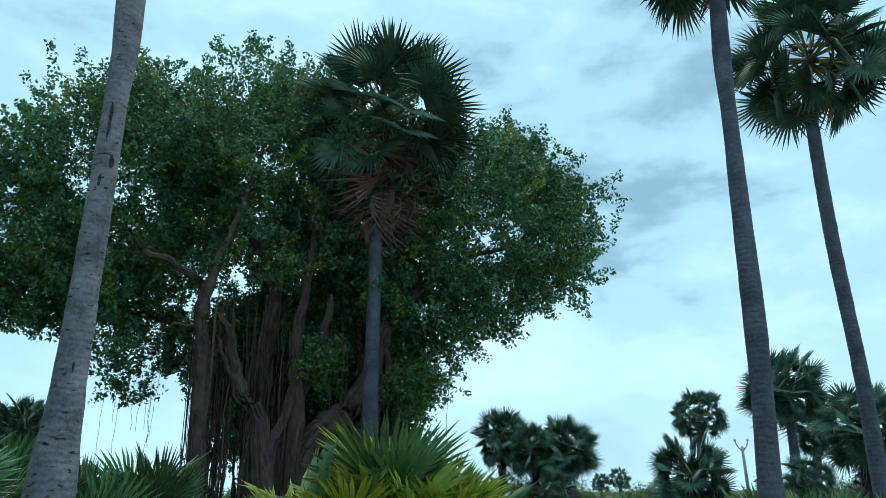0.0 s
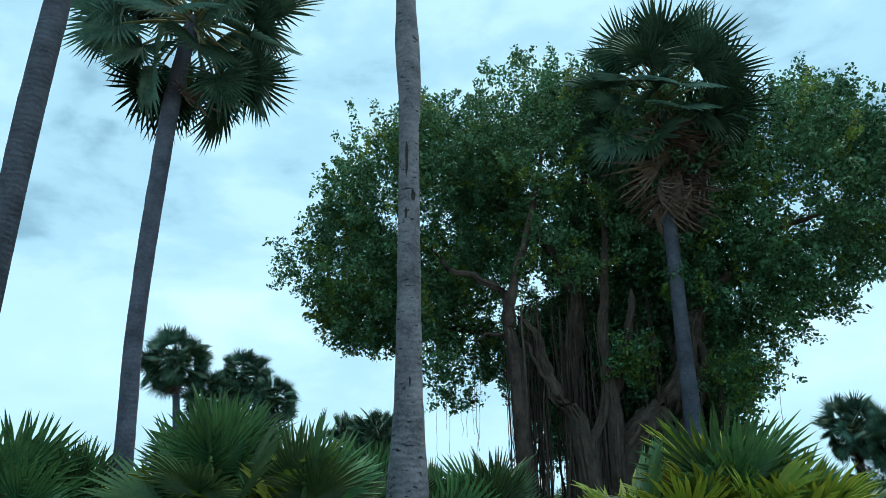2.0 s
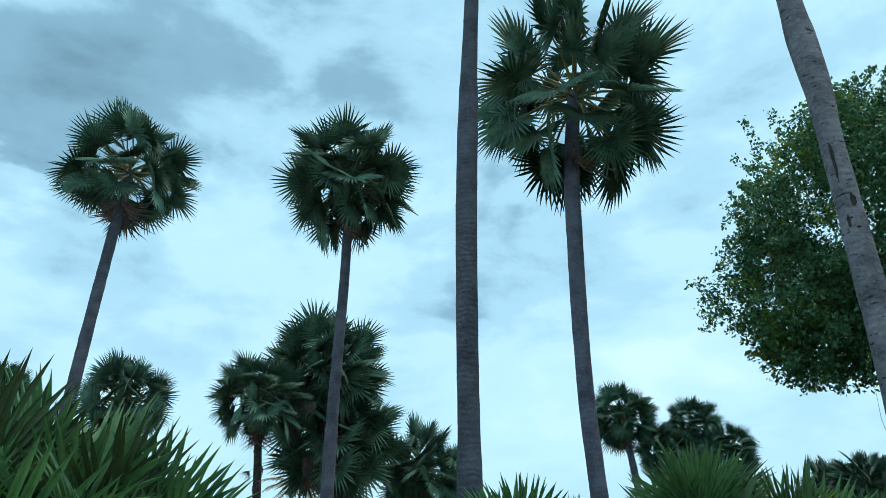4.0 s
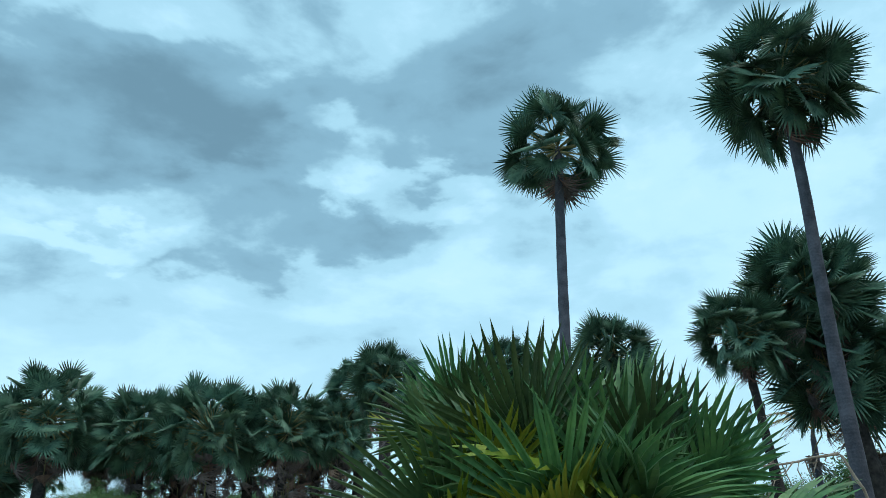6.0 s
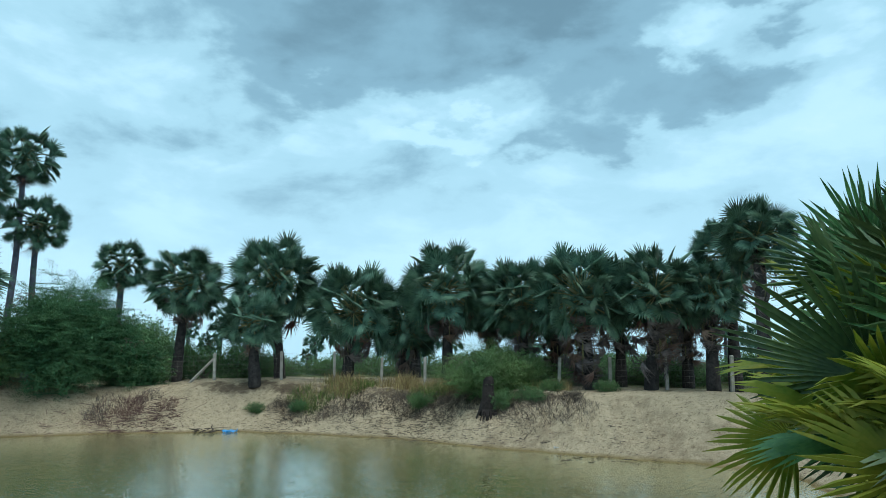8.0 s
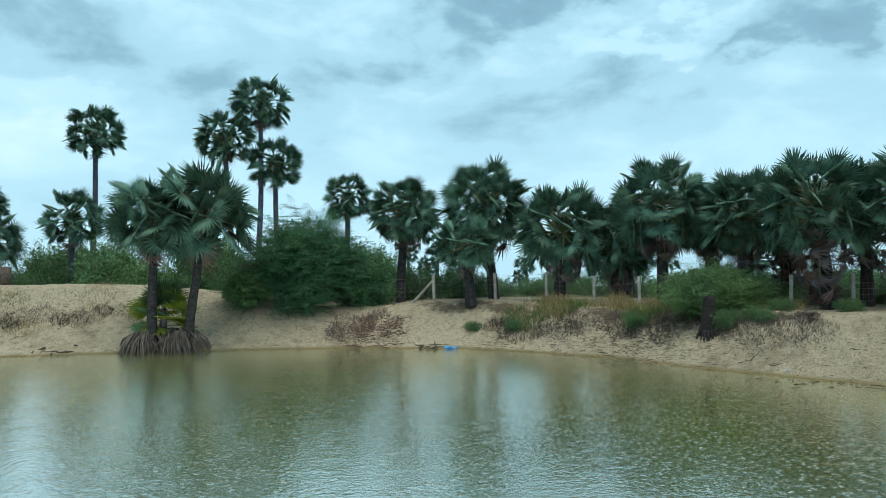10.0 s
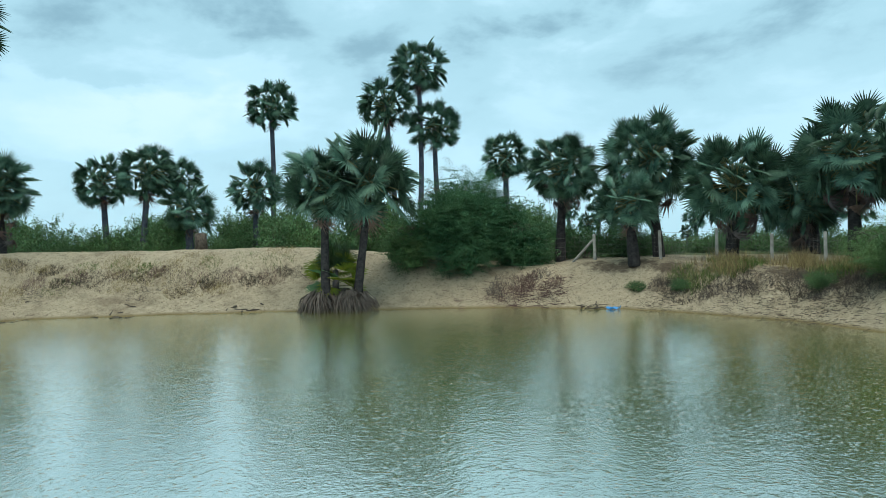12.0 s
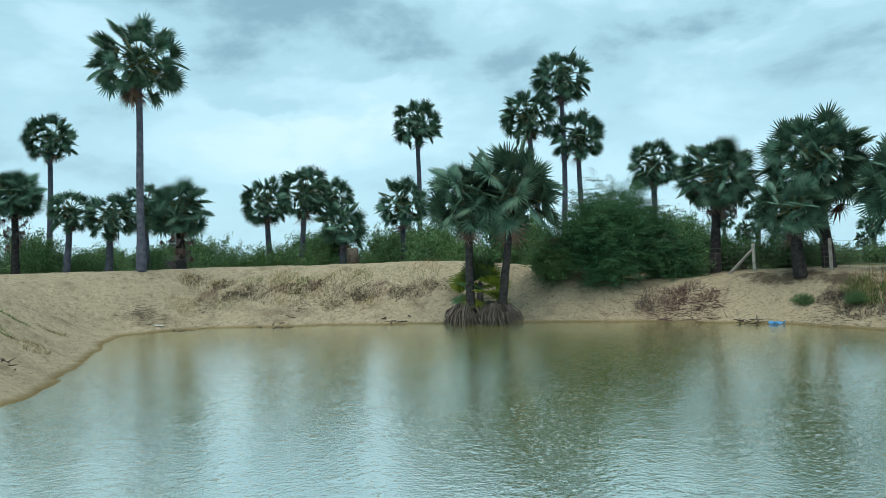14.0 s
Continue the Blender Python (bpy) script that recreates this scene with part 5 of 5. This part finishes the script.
# ---- fence ----
def fence():
    root = tagged(new("wire_fence"), "wire mesh fence on leaning concrete posts", "fence")
    spots = []
    pts = [Vector((-12.5, -35.6, 0)), Vector((-15.6, -33.4, 0)), Vector((-18.2, -31.2, 0)), Vector((-20.2, -28.6, 0)), Vector((-21.6, -26.4, 0)), Vector((-22.6, -24.2, 0)), Vector((-23.4, -22.2, 0)),
           Vector((-24.4, -20.4, 0)), Vector((-26.2, -16.9, 0)), Vector((-27.3, -15.05, 0)), Vector((-28.3, -12.95, 0)), Vector((-29.2, -10.6, 0)), Vector((-30.0, -8.2, 0))]
    rng = random.Random(3)
    for i, p in enumerate(pts):
        z = gz(p.x, p.y)
        h = rng.uniform(1.3, 1.5)
        lean = Vector((rng.uniform(-0.05, 0.05), rng.uniform(-0.05, 0.05), 0))
        v, f = tube([p + Vector((0, 0, z - 0.2)), p + lean * 0.5 + Vector((0, 0, z + h * 0.5)), p + lean + Vector((0, 0, z + h - 0.03)), p + lean + Vector((0, 0, z + h))], [0.095, 0.09, 0.085, 0.06], 4, 0.03, i)
        part("post", mesh_of("post", v, f, [M_CONCRETE]), root)
        spots.append((p + lean, z, h))
        if i == 2:
            v, f = tube([p + Vector((1.0, -0.7, gz(p.x + 1.0, p.y - 0.7) - 0.1)), p + Vector((0.06, -0.04, z + h * 0.8))], [0.07, 0.06], 4, 0.02, i)
            part("brace", mesh_of("brace", v, f, [M_CONCRETE]), root)
    for (p, z, h), (q, z2, h2) in zip(spots, spots[1:]):
        pieces = []
        for k in range(6):
            f0 = 0.08 + 0.84 * k / 5
            mid = (p + q) / 2
            pieces.append(tube([(p.x, p.y, z + h * f0), (mid.x, mid.y, (z + z2) / 2 + (h + h2) / 2 * f0 - 0.03), (q.x, q.y, z2 + h2 * f0)], [0.0045] * 3, 4, cap=False))
        for k in range(1, 14):
            f0 = k / 14
            m = p.lerp(q, f0)
            zz = z + (z2 - z) * f0
            pieces.append(tube([(m.x, m.y, zz + 0.08 * h), (m.x, m.y, zz + 0.92 * h - 0.02)], [0.003] * 2, 3, cap=False))
        v, f = joined(pieces)
        part("wire_mesh", mesh_of("wire_mesh", v, f, [M_WIRE]), root)


fence()


# ---- grass, litter and small growth on the banks ----
def tuft(name, x, y, n, h, spread, seed, mat, label, lean=0.35, w=0.010):
    rng = random.Random(seed)
    z = gz(x, y)
    verts, faces = [], []
    for i in range(n):
        a, rr = rng.uniform(0, 6.28), spread * math.sqrt(rng.random())
        px, py = rr * math.cos(a), rr * math.sin(a)
        pz = gz(x + px, y + py) - z
        hh = h * rng.uniform(0.5, 1.15)
        b = rng.uniform(0, 6.28)
        dx, dy = math.cos(b) * hh * lean * rng.random(), math.sin(b) * hh * lean * rng.random()
        s = rng.uniform(0, 6.28)
        wx, wy = math.cos(s) * w, math.sin(s) * w
        o = len(verts)
        verts += [(px - wx, py - wy, pz - 0.03), (px + wx, py + wy, pz - 0.03), (px + dx * 0.4 - wx * 0.8, py + dy * 0.4 - wy * 0.8, pz + hh * 0.55),
                  (px + dx * 0.4 + wx * 0.8, py + dy * 0.4 + wy * 0.8, pz + hh * 0.55), (px + dx, py + dy, pz + hh)]
        faces += [(o, o + 1, o + 3, o + 2), (o + 2, o + 3, o + 4)]
    ob = new(name, mesh_of(name, verts, faces, [mat]))
    ob.location = (x, y, z)
    return tagged(ob, label, "grass", "grass on the banks", "stuff")


rng = random.Random(8)
for i in range(19):  # dry grass on the crest before the fence
    f = rng.random()
    x, y = -20.6 - 4.6 * f + rng.uniform(-0.8, 0.8), -26.5 + 10.0 * f + rng.uniform(-0.8, 0.8)
    tuft("dry_grass", x, y, 240, rng.uniform(0.4, 0.8), rng.uniform(0.4, 1.0), 200 + i, M_STRAW, "tall dry straw-coloured grass on the bank", 0.8, 0.007)
for i in range(14):
    f = rng.random()
    x, y = -20.3 - 4.6 * f + rng.uniform(-0.9, 0.9), -26.0 + 10.0 * f + rng.uniform(-0.8, 0.8)
    tuft("green_grass", x, y, 240, rng.uniform(0.25, 0.42), 0.6, 240 + i, M_GRASS, "short green grass on the bank", 1.1, 0.008)
for i in range(34):  # thin tufts over the dune face
    x = rng.uniform(-4, 10)
    y = -36.4 - rng.uniform(0, 3.4) - 0.1 * x
    tuft("dry_grass", x, y, 190, rng.uniform(0.10, 0.2), rng.uniform(0.4, 1.0), 270 + i, M_STRAW if i % 4 else M_GRASS, "sparse dry grass on the sand slope", 1.6, 0.007)
for i in range(8):
    x, y = rng.uniform(10.0, 14), rng.uniform(-32, -22)
    tuft("dry_grass", x, y, 260, 0.12, 0.6, 300 + i, M_GRASS if i % 2 else M_STRAW, "sparse green-yellow grass on the sand slope", 1.5, 0.007)


rng = random.Random(18)
for i in range(46):  # dead brown grass hanging below the lip
    f = i / 45
    y = -27.0 + 13.5 * f
    x = -17.0 - 2.6 * smooth01(-27, -20, y) - rng.uniform(1.5, 3.0)
    tuft("dead_grass", float(x), y + rng.uniform(-0.4, 0.4), 300, rng.uniform(0.10, 0.20), rng.uniform(0.4, 0.9), 320 + i, M_DEADWOOD if i % 3 else M_TWIG, "dead grey-brown grass hanging down the bank", 2.6, 0.007)
for i in range(24):
    x = -5.0 + 15.0 * (i + 0.5) / 24
    y = -34.2 - 0.24 * x - rng.uniform(2.6, 4.0)
    tuft("dead_grass", x, y, 260, rng.uniform(0.10, 0.26), rng.uniform(0.4, 0.9), 370 + i, M_DEADWOOD if i % 3 else M_DRY, "dead brown stubble on the sand slope", 1.8, 0.007)


for i in range(8):  # withered reddish growth in the bank's corner
    f = 0.35 + 0.5 * (i + 0.5) / 8
    x, y = -10.5 - 6.0 * f + rng.uniform(-0.3, 0.3), -31.6 + 3.0 * f - rng.uniform(0.6, 2.2)
    tuft("dead_grass", x, y, 220, rng.uniform(0.16, 0.36), rng.uniform(0.35, 0.8), 420 + i, M_DRY if i % 3 else M_TWIG, "withered reddish-brown growth on the bank", 1.6, 0.008)


def twig_heap(name, x, y, n, length, spread, seed, mat, label, category, thick=0.012, height=0.25):
    """Sticks lying about; a few are parts of their own, a tangle stays one mass."""
    rng = random.Random(seed)
    z0 = max(gz(x, y), WATER_Z)
    pieces = []
    for i in range(n):
        a = rng.uniform(0, 6.28)
        px, py = rng.gauss(0, spread), rng.gauss(0, spread)
        dz = max(gz(x + px, y + py), WATER_Z) - z0 + rng.uniform(0, height)
        ll = length * rng.uniform(0.4, 1.1)
        b = Vector((px + math.cos(a) * ll, py + math.sin(a) * ll, dz + rng.uniform(-0.04, min(0.25, 2 * height)) * ll))
        b.z = max(b.z, max(gz(x + b.x, y + b.y), WATER_Z) - z0)
        r = thick * rng.uniform(0.6, 1.4)
        pieces.append(tube(limb_path((px, py, dz), b, seed * 31 + i, 4, 0.06 * ll), [r, r * 0.9, r * 0.75, r * 0.6, r * 0.35], 5))
    if n <= 12:
        ob = new(name)
        for v, f in pieces:
            part("branch", mesh_of("branch", v, f, [mat], True), ob)
    else:
        ob = new(name, mesh_of(name, *joined(pieces), [mat], True))
        ob["kind"] = "stuff"
    ob.location = (x, y, z0)
    return tagged(ob, label, category)


twig_heap("driftwood", -15.8, -27.6, 9, 0.9, 0.25, 1, M_DEADWOOD, "dark dead branches stranded at the waterline", "driftwood", 0.032, 0.10)
twig_heap("driftwood", -1.6, -34.3, 6, 0.6, 0.45, 2, M_DEADWOOD, "dark driftwood lying at the waterline", "driftwood", 0.045, 0.01)
twig_heap("driftwood", 4.0, -34.9, 9, 0.6, 0.5, 3, M_DEADWOOD, "dark driftwood lying at the waterline", "driftwood", 0.04, 0.01)
twig_heap("driftwood", 8.6, -35.9, 9, 0.5, 0.8, 4, M_DEADWOOD, "thin dark driftwood along the waterline", "driftwood", 0.025, 0.01)
twig_heap("driftwood", -20.2, -14.6, 5, 0.8, 0.3, 5, M_DEADWOOD, "dead branch sticking out at the waterline", "driftwood", 0.016, 0.15)
twig_heap("driftwood", -19.9, -12.0, 8, 0.4, 0.7, 15, M_DEADWOOD, "thin dark sticks along the waterline", "driftwood", 0.014, 0.05)
twig_heap("driftwood", -13.0, -6.1, 3, 0.5, 0.12, 16, M_DEADWOOD, "dead twig sticking out of the water", "driftwood", 0.014, 0.12)
twig_heap("brushwood", 10.9, -36.2, 260, 0.40, 0.42, 6, M_TWIG, "grey tangle of dry brushwood on the sand", "brushwood", 0.007, 0.5)
twig_heap("root_litter", -21.3, -14.4, 170, 0.20, 1.5, 7, M_TWIG, "dry roots and twigs over the sand slope", "twigs", 0.006, 0.03)
twig_heap("root_litter", -20.9, -11.2, 140, 0.20, 1.3, 17, M_DEADWOOD, "dark roots washed out of the sand slope", "twigs", 0.007, 0.03)
twig_heap("root_litter", -20.8, -18.6, 420, 0.26, 1.3, 8, M_DEADWOOD, "dark dead vines over the sand slope", "twigs", 0.007, 0.12)
twig_heap("dead_vines", -14.2, -30.2, 130, 0.9, 0.8, 9, M_DRY, "reddish-brown dead vines hanging down the bank", "vines", 0.012, 0.15)
twig_heap("dead_vines", -11.4, -31.6, 40, 0.5, 0.6, 10, M_DRY, "reddish-brown dead vines hanging down the bank", "vines", 0.010, 0.12)
for i, (x, y) in enumerate(((6.4, -38.4), (3.4, -37.0), (-2.0, -36.6), (-0.2, -37.4), (1.6, -37.0), (8.2, -38.0))):
    twig_heap("brushwood", x, y, 160, 0.22, 0.40, 20 + i, M_TWIG if i % 2 else M_DEADWOOD, "low dry scrub on the sand slope", "brushwood", 0.007, 0.22)


for i, (x, y, spread) in enumerate(((-19.9, -23.2, 0.8), (-20.4, -21.4, 0.9), (-20.9, -19.8, 0.8), (-21.2, -16.2, 0.8), (-18.6, -25.8, 0.8))):
    twig_heap("dead_vines", x, y, 340, 0.26, spread, 40 + i, M_DEADWOOD if i % 3 else M_TWIG, "dark dead brush hanging down the bank", "vines", 0.008, 0.16)
for i, (x, y) in enumerate(((-13.2, -30.9), (-14.9, -29.8))):
    twig_heap("dead_vines", x, y, 150, 0.45, 0.5, 50 + i, M_DRY, "reddish-brown dead vines hanging down the bank", "vines", 0.008, 0.12)
for i, (x, y, sc) in enumerate(((-21.6, -20.4, 0.36), (-22.2, -15.7, 0.34), (-25.4, -14.1, 0.3), (-19.2, -25.6, 0.3), (-21.9, -16.9, 0.42), (-18.2, -27.6, 0.26), (-24.0, -16.0, 0.3))):
    scrub(x, y, sc, 0.9, 50 * i, i)


def stump():
    z = gz(-21.3, -17.0)
    pts = [(0, 0, -0.2), (0.02, 0, 0.2), (0.0, 0.03, 0.6), (-0.03, 0, 1.0), (-0.05, 0.02, 1.22), (-0.04, 0, 1.36)]
    v, f = tube(pts, [0.34, 0.30, 0.25, 0.20, 0.21, 0.12], 12, 0.16, 4)
    root = tagged(new("tree_stump"), "charred black palm stump standing on the bank", "stump")
    root.location = (-21.3, -17.0, z)
    part("trunk", mesh_of("trunk", v, f, [M_STUMP], True), root)
    pieces = []
    rng = random.Random(9)
    for i in range(40):
        a = rng.uniform(0, 6.28)
        pieces.append(tube([(math.cos(a) * 0.3, math.sin(a) * 0.3, 0.15), (math.cos(a) * 0.40, math.sin(a) * 0.40, -0.05), (math.cos(a) * 0.5, math.sin(a) * 0.5, -0.25)], [0.03, 0.025, 0.015], 5))
    v, f = joined(pieces)
    part("root_mat", mesh_of("root_mat", v, f, [M_STUMP], True), root)


stump()


def root_mat(x, y, r, h, seed):
    """A washed-out root collar of a palm: a thick drum of grey hanging roots."""
    rng = random.Random(seed)
    z = WATER_Z
    pieces = []
    for i in range(230):
        a = rng.uniform(0, 6.28)
        r0, r1 = r * rng.uniform(0.25, 0.8), r * rng.uniform(0.8, 1.55)
        top = h * rng.uniform(0.55, 1.0) * (1.1 - 0.35 * r0 / r)
        mid = (r0 + r1) / 2 * rng.uniform(0.98, 1.12)
        pts = [(math.cos(a) * r0, math.sin(a) * r0, top), (math.cos(a) * mid, math.sin(a) * mid, top * rng.uniform(0.5, 0.7)), (math.cos(a + 0.08) * r1, math.sin(a + 0.08) * r1, -0.1)]
        k = rng.uniform(0.6, 1.2)
        pieces.append(tube(pts, [0.028 * k, 0.026 * k, 0.014 * k], 5))
    pieces.append(tube([(0, 0, -0.3), (0, 0, h * 0.5), (0, 0, h * 0.8), (0, 0, h * 0.85)], [r * 0.8, r * 0.6, r * 0.42, r * 0.25], 14, 0.12, seed))
    v, f = joined(pieces)
    ob = new("root_mat", mesh_of("root_mat", v, f, [M_TWIG], True))
    ob.location = (x, y, z)
    return tagged(ob, "grey washed-out root collar at the water's edge", "palm roots", "root collars")


root_mat(-4.75, -32.95, 0.85, 1.05, 1)
root_mat(-6.05, -32.65, 0.95, 1.1, 2)


def litter(name, x, y, size, seed, mat, label):
    rng = random.Random(seed)
    verts, faces = [], []
    n = 6
    for i in range(n):
        for j in range(n):
            verts.append(((i / (n - 1) - 0.5) * size[0] + rng.gauss(0, 0.02), (j / (n - 1) - 0.5) * size[1] + rng.gauss(0, 0.02), abs(rng.gauss(0.06, 0.05)) * size[2] * 8))
    for i in range(n - 1):
        for j in range(n - 1):
            faces.append((i * n + j, (i + 1) * n + j, (i + 1) * n + j + 1, i * n + j + 1))
    me = mesh_of(name, verts, faces, [mat], True)
    ob = new(name, me)
    ob.location = (x, y, max(gz(x, y), WATER_Z) + 0.01)
    sol = ob.modifiers.new("thickness", "SOLIDIFY")
    sol.thickness = 0.01
    return tagged(ob, label, "litter")


litter("plastic_sheet", -16.5, -26.9, (0.55, 0.35, 0.12), 1, M_BLUE, "crumpled blue plastic sheet at the waterline")
litter("litter", 10.0, -35.6, (0.35, 0.2, 0.10), 2, M_WHITE, "pale piece of litter at the waterline")
litter("litter", -20.0, -13.2, (0.12, 0.09, 0.06), 3, M_WHITE, "pale piece of litter at the waterline")
litter("litter", 9.9, -20.4, (0.25, 0.2, 0.12), 4, M_WHITE, "pale scrap lying on the sand slope")
twig_heap("driftwood", 9.7, -20.8, 6, 0.4, 0.15, 31, M_DEADWOOD, "small dark twigs lying on the sand slope", "driftwood", 0.03, 0.15)


def cut_stump(x, y, h, r, seed):
    z = gz(x, y)
    v, f = tube([(0, 0, -0.2), (0, 0, h * 0.5), (0.02, 0, h * 0.95), (0.02, 0, h)], [r * 1.2, r, r * 0.95, r * 0.7], 10, 0.08, seed)
    ob = new("tree_stump", mesh_of("tree_stump", v, f, [M_DEADWOOD], True))
    ob.location = (x, y, z)
    return tagged(ob, "short dark cut palm stump on the dune", "stump")


cut_stump(0.65, -41.4, 0.95, 0.33, 3)


def utility_pole(x, y, top):
    z = gz(x, y)
    root = tagged(new("utility_pole"), "slim grey power line pole with a forked arm", "utility pole")
    root.location = (x, y, z)
    h = top - z
    v, f = tube([(0, 0, -0.3), (0, 0, h * 0.5), (0, 0, h - 0.25)], [0.10, 0.085, 0.07], 8)
    part("pole", mesh_of("pole", v, f, [M_STEEL], True), root)
    for s in (-1, 1):
        v, f = tube([(0, 0, h - 0.5), (0.22 * s, 0, h - 0.28), (0.32 * s, 0, h)], [0.035, 0.03, 0.03], 6)
        part("arm", mesh_of("arm", v, f, [M_STEEL], True), root)
        v, f = tube([(0.32 * s, 0, h), (0.32 * s, 0, h + 0.08), (0.32 * s, 0, h + 0.14)], [0.06, 0.07, 0.03], 8)
        part("insulator", mesh_of("insulator", v, f, [M_WHITE], True), root)


utility_pole(12.74, 37.93, 3.95)
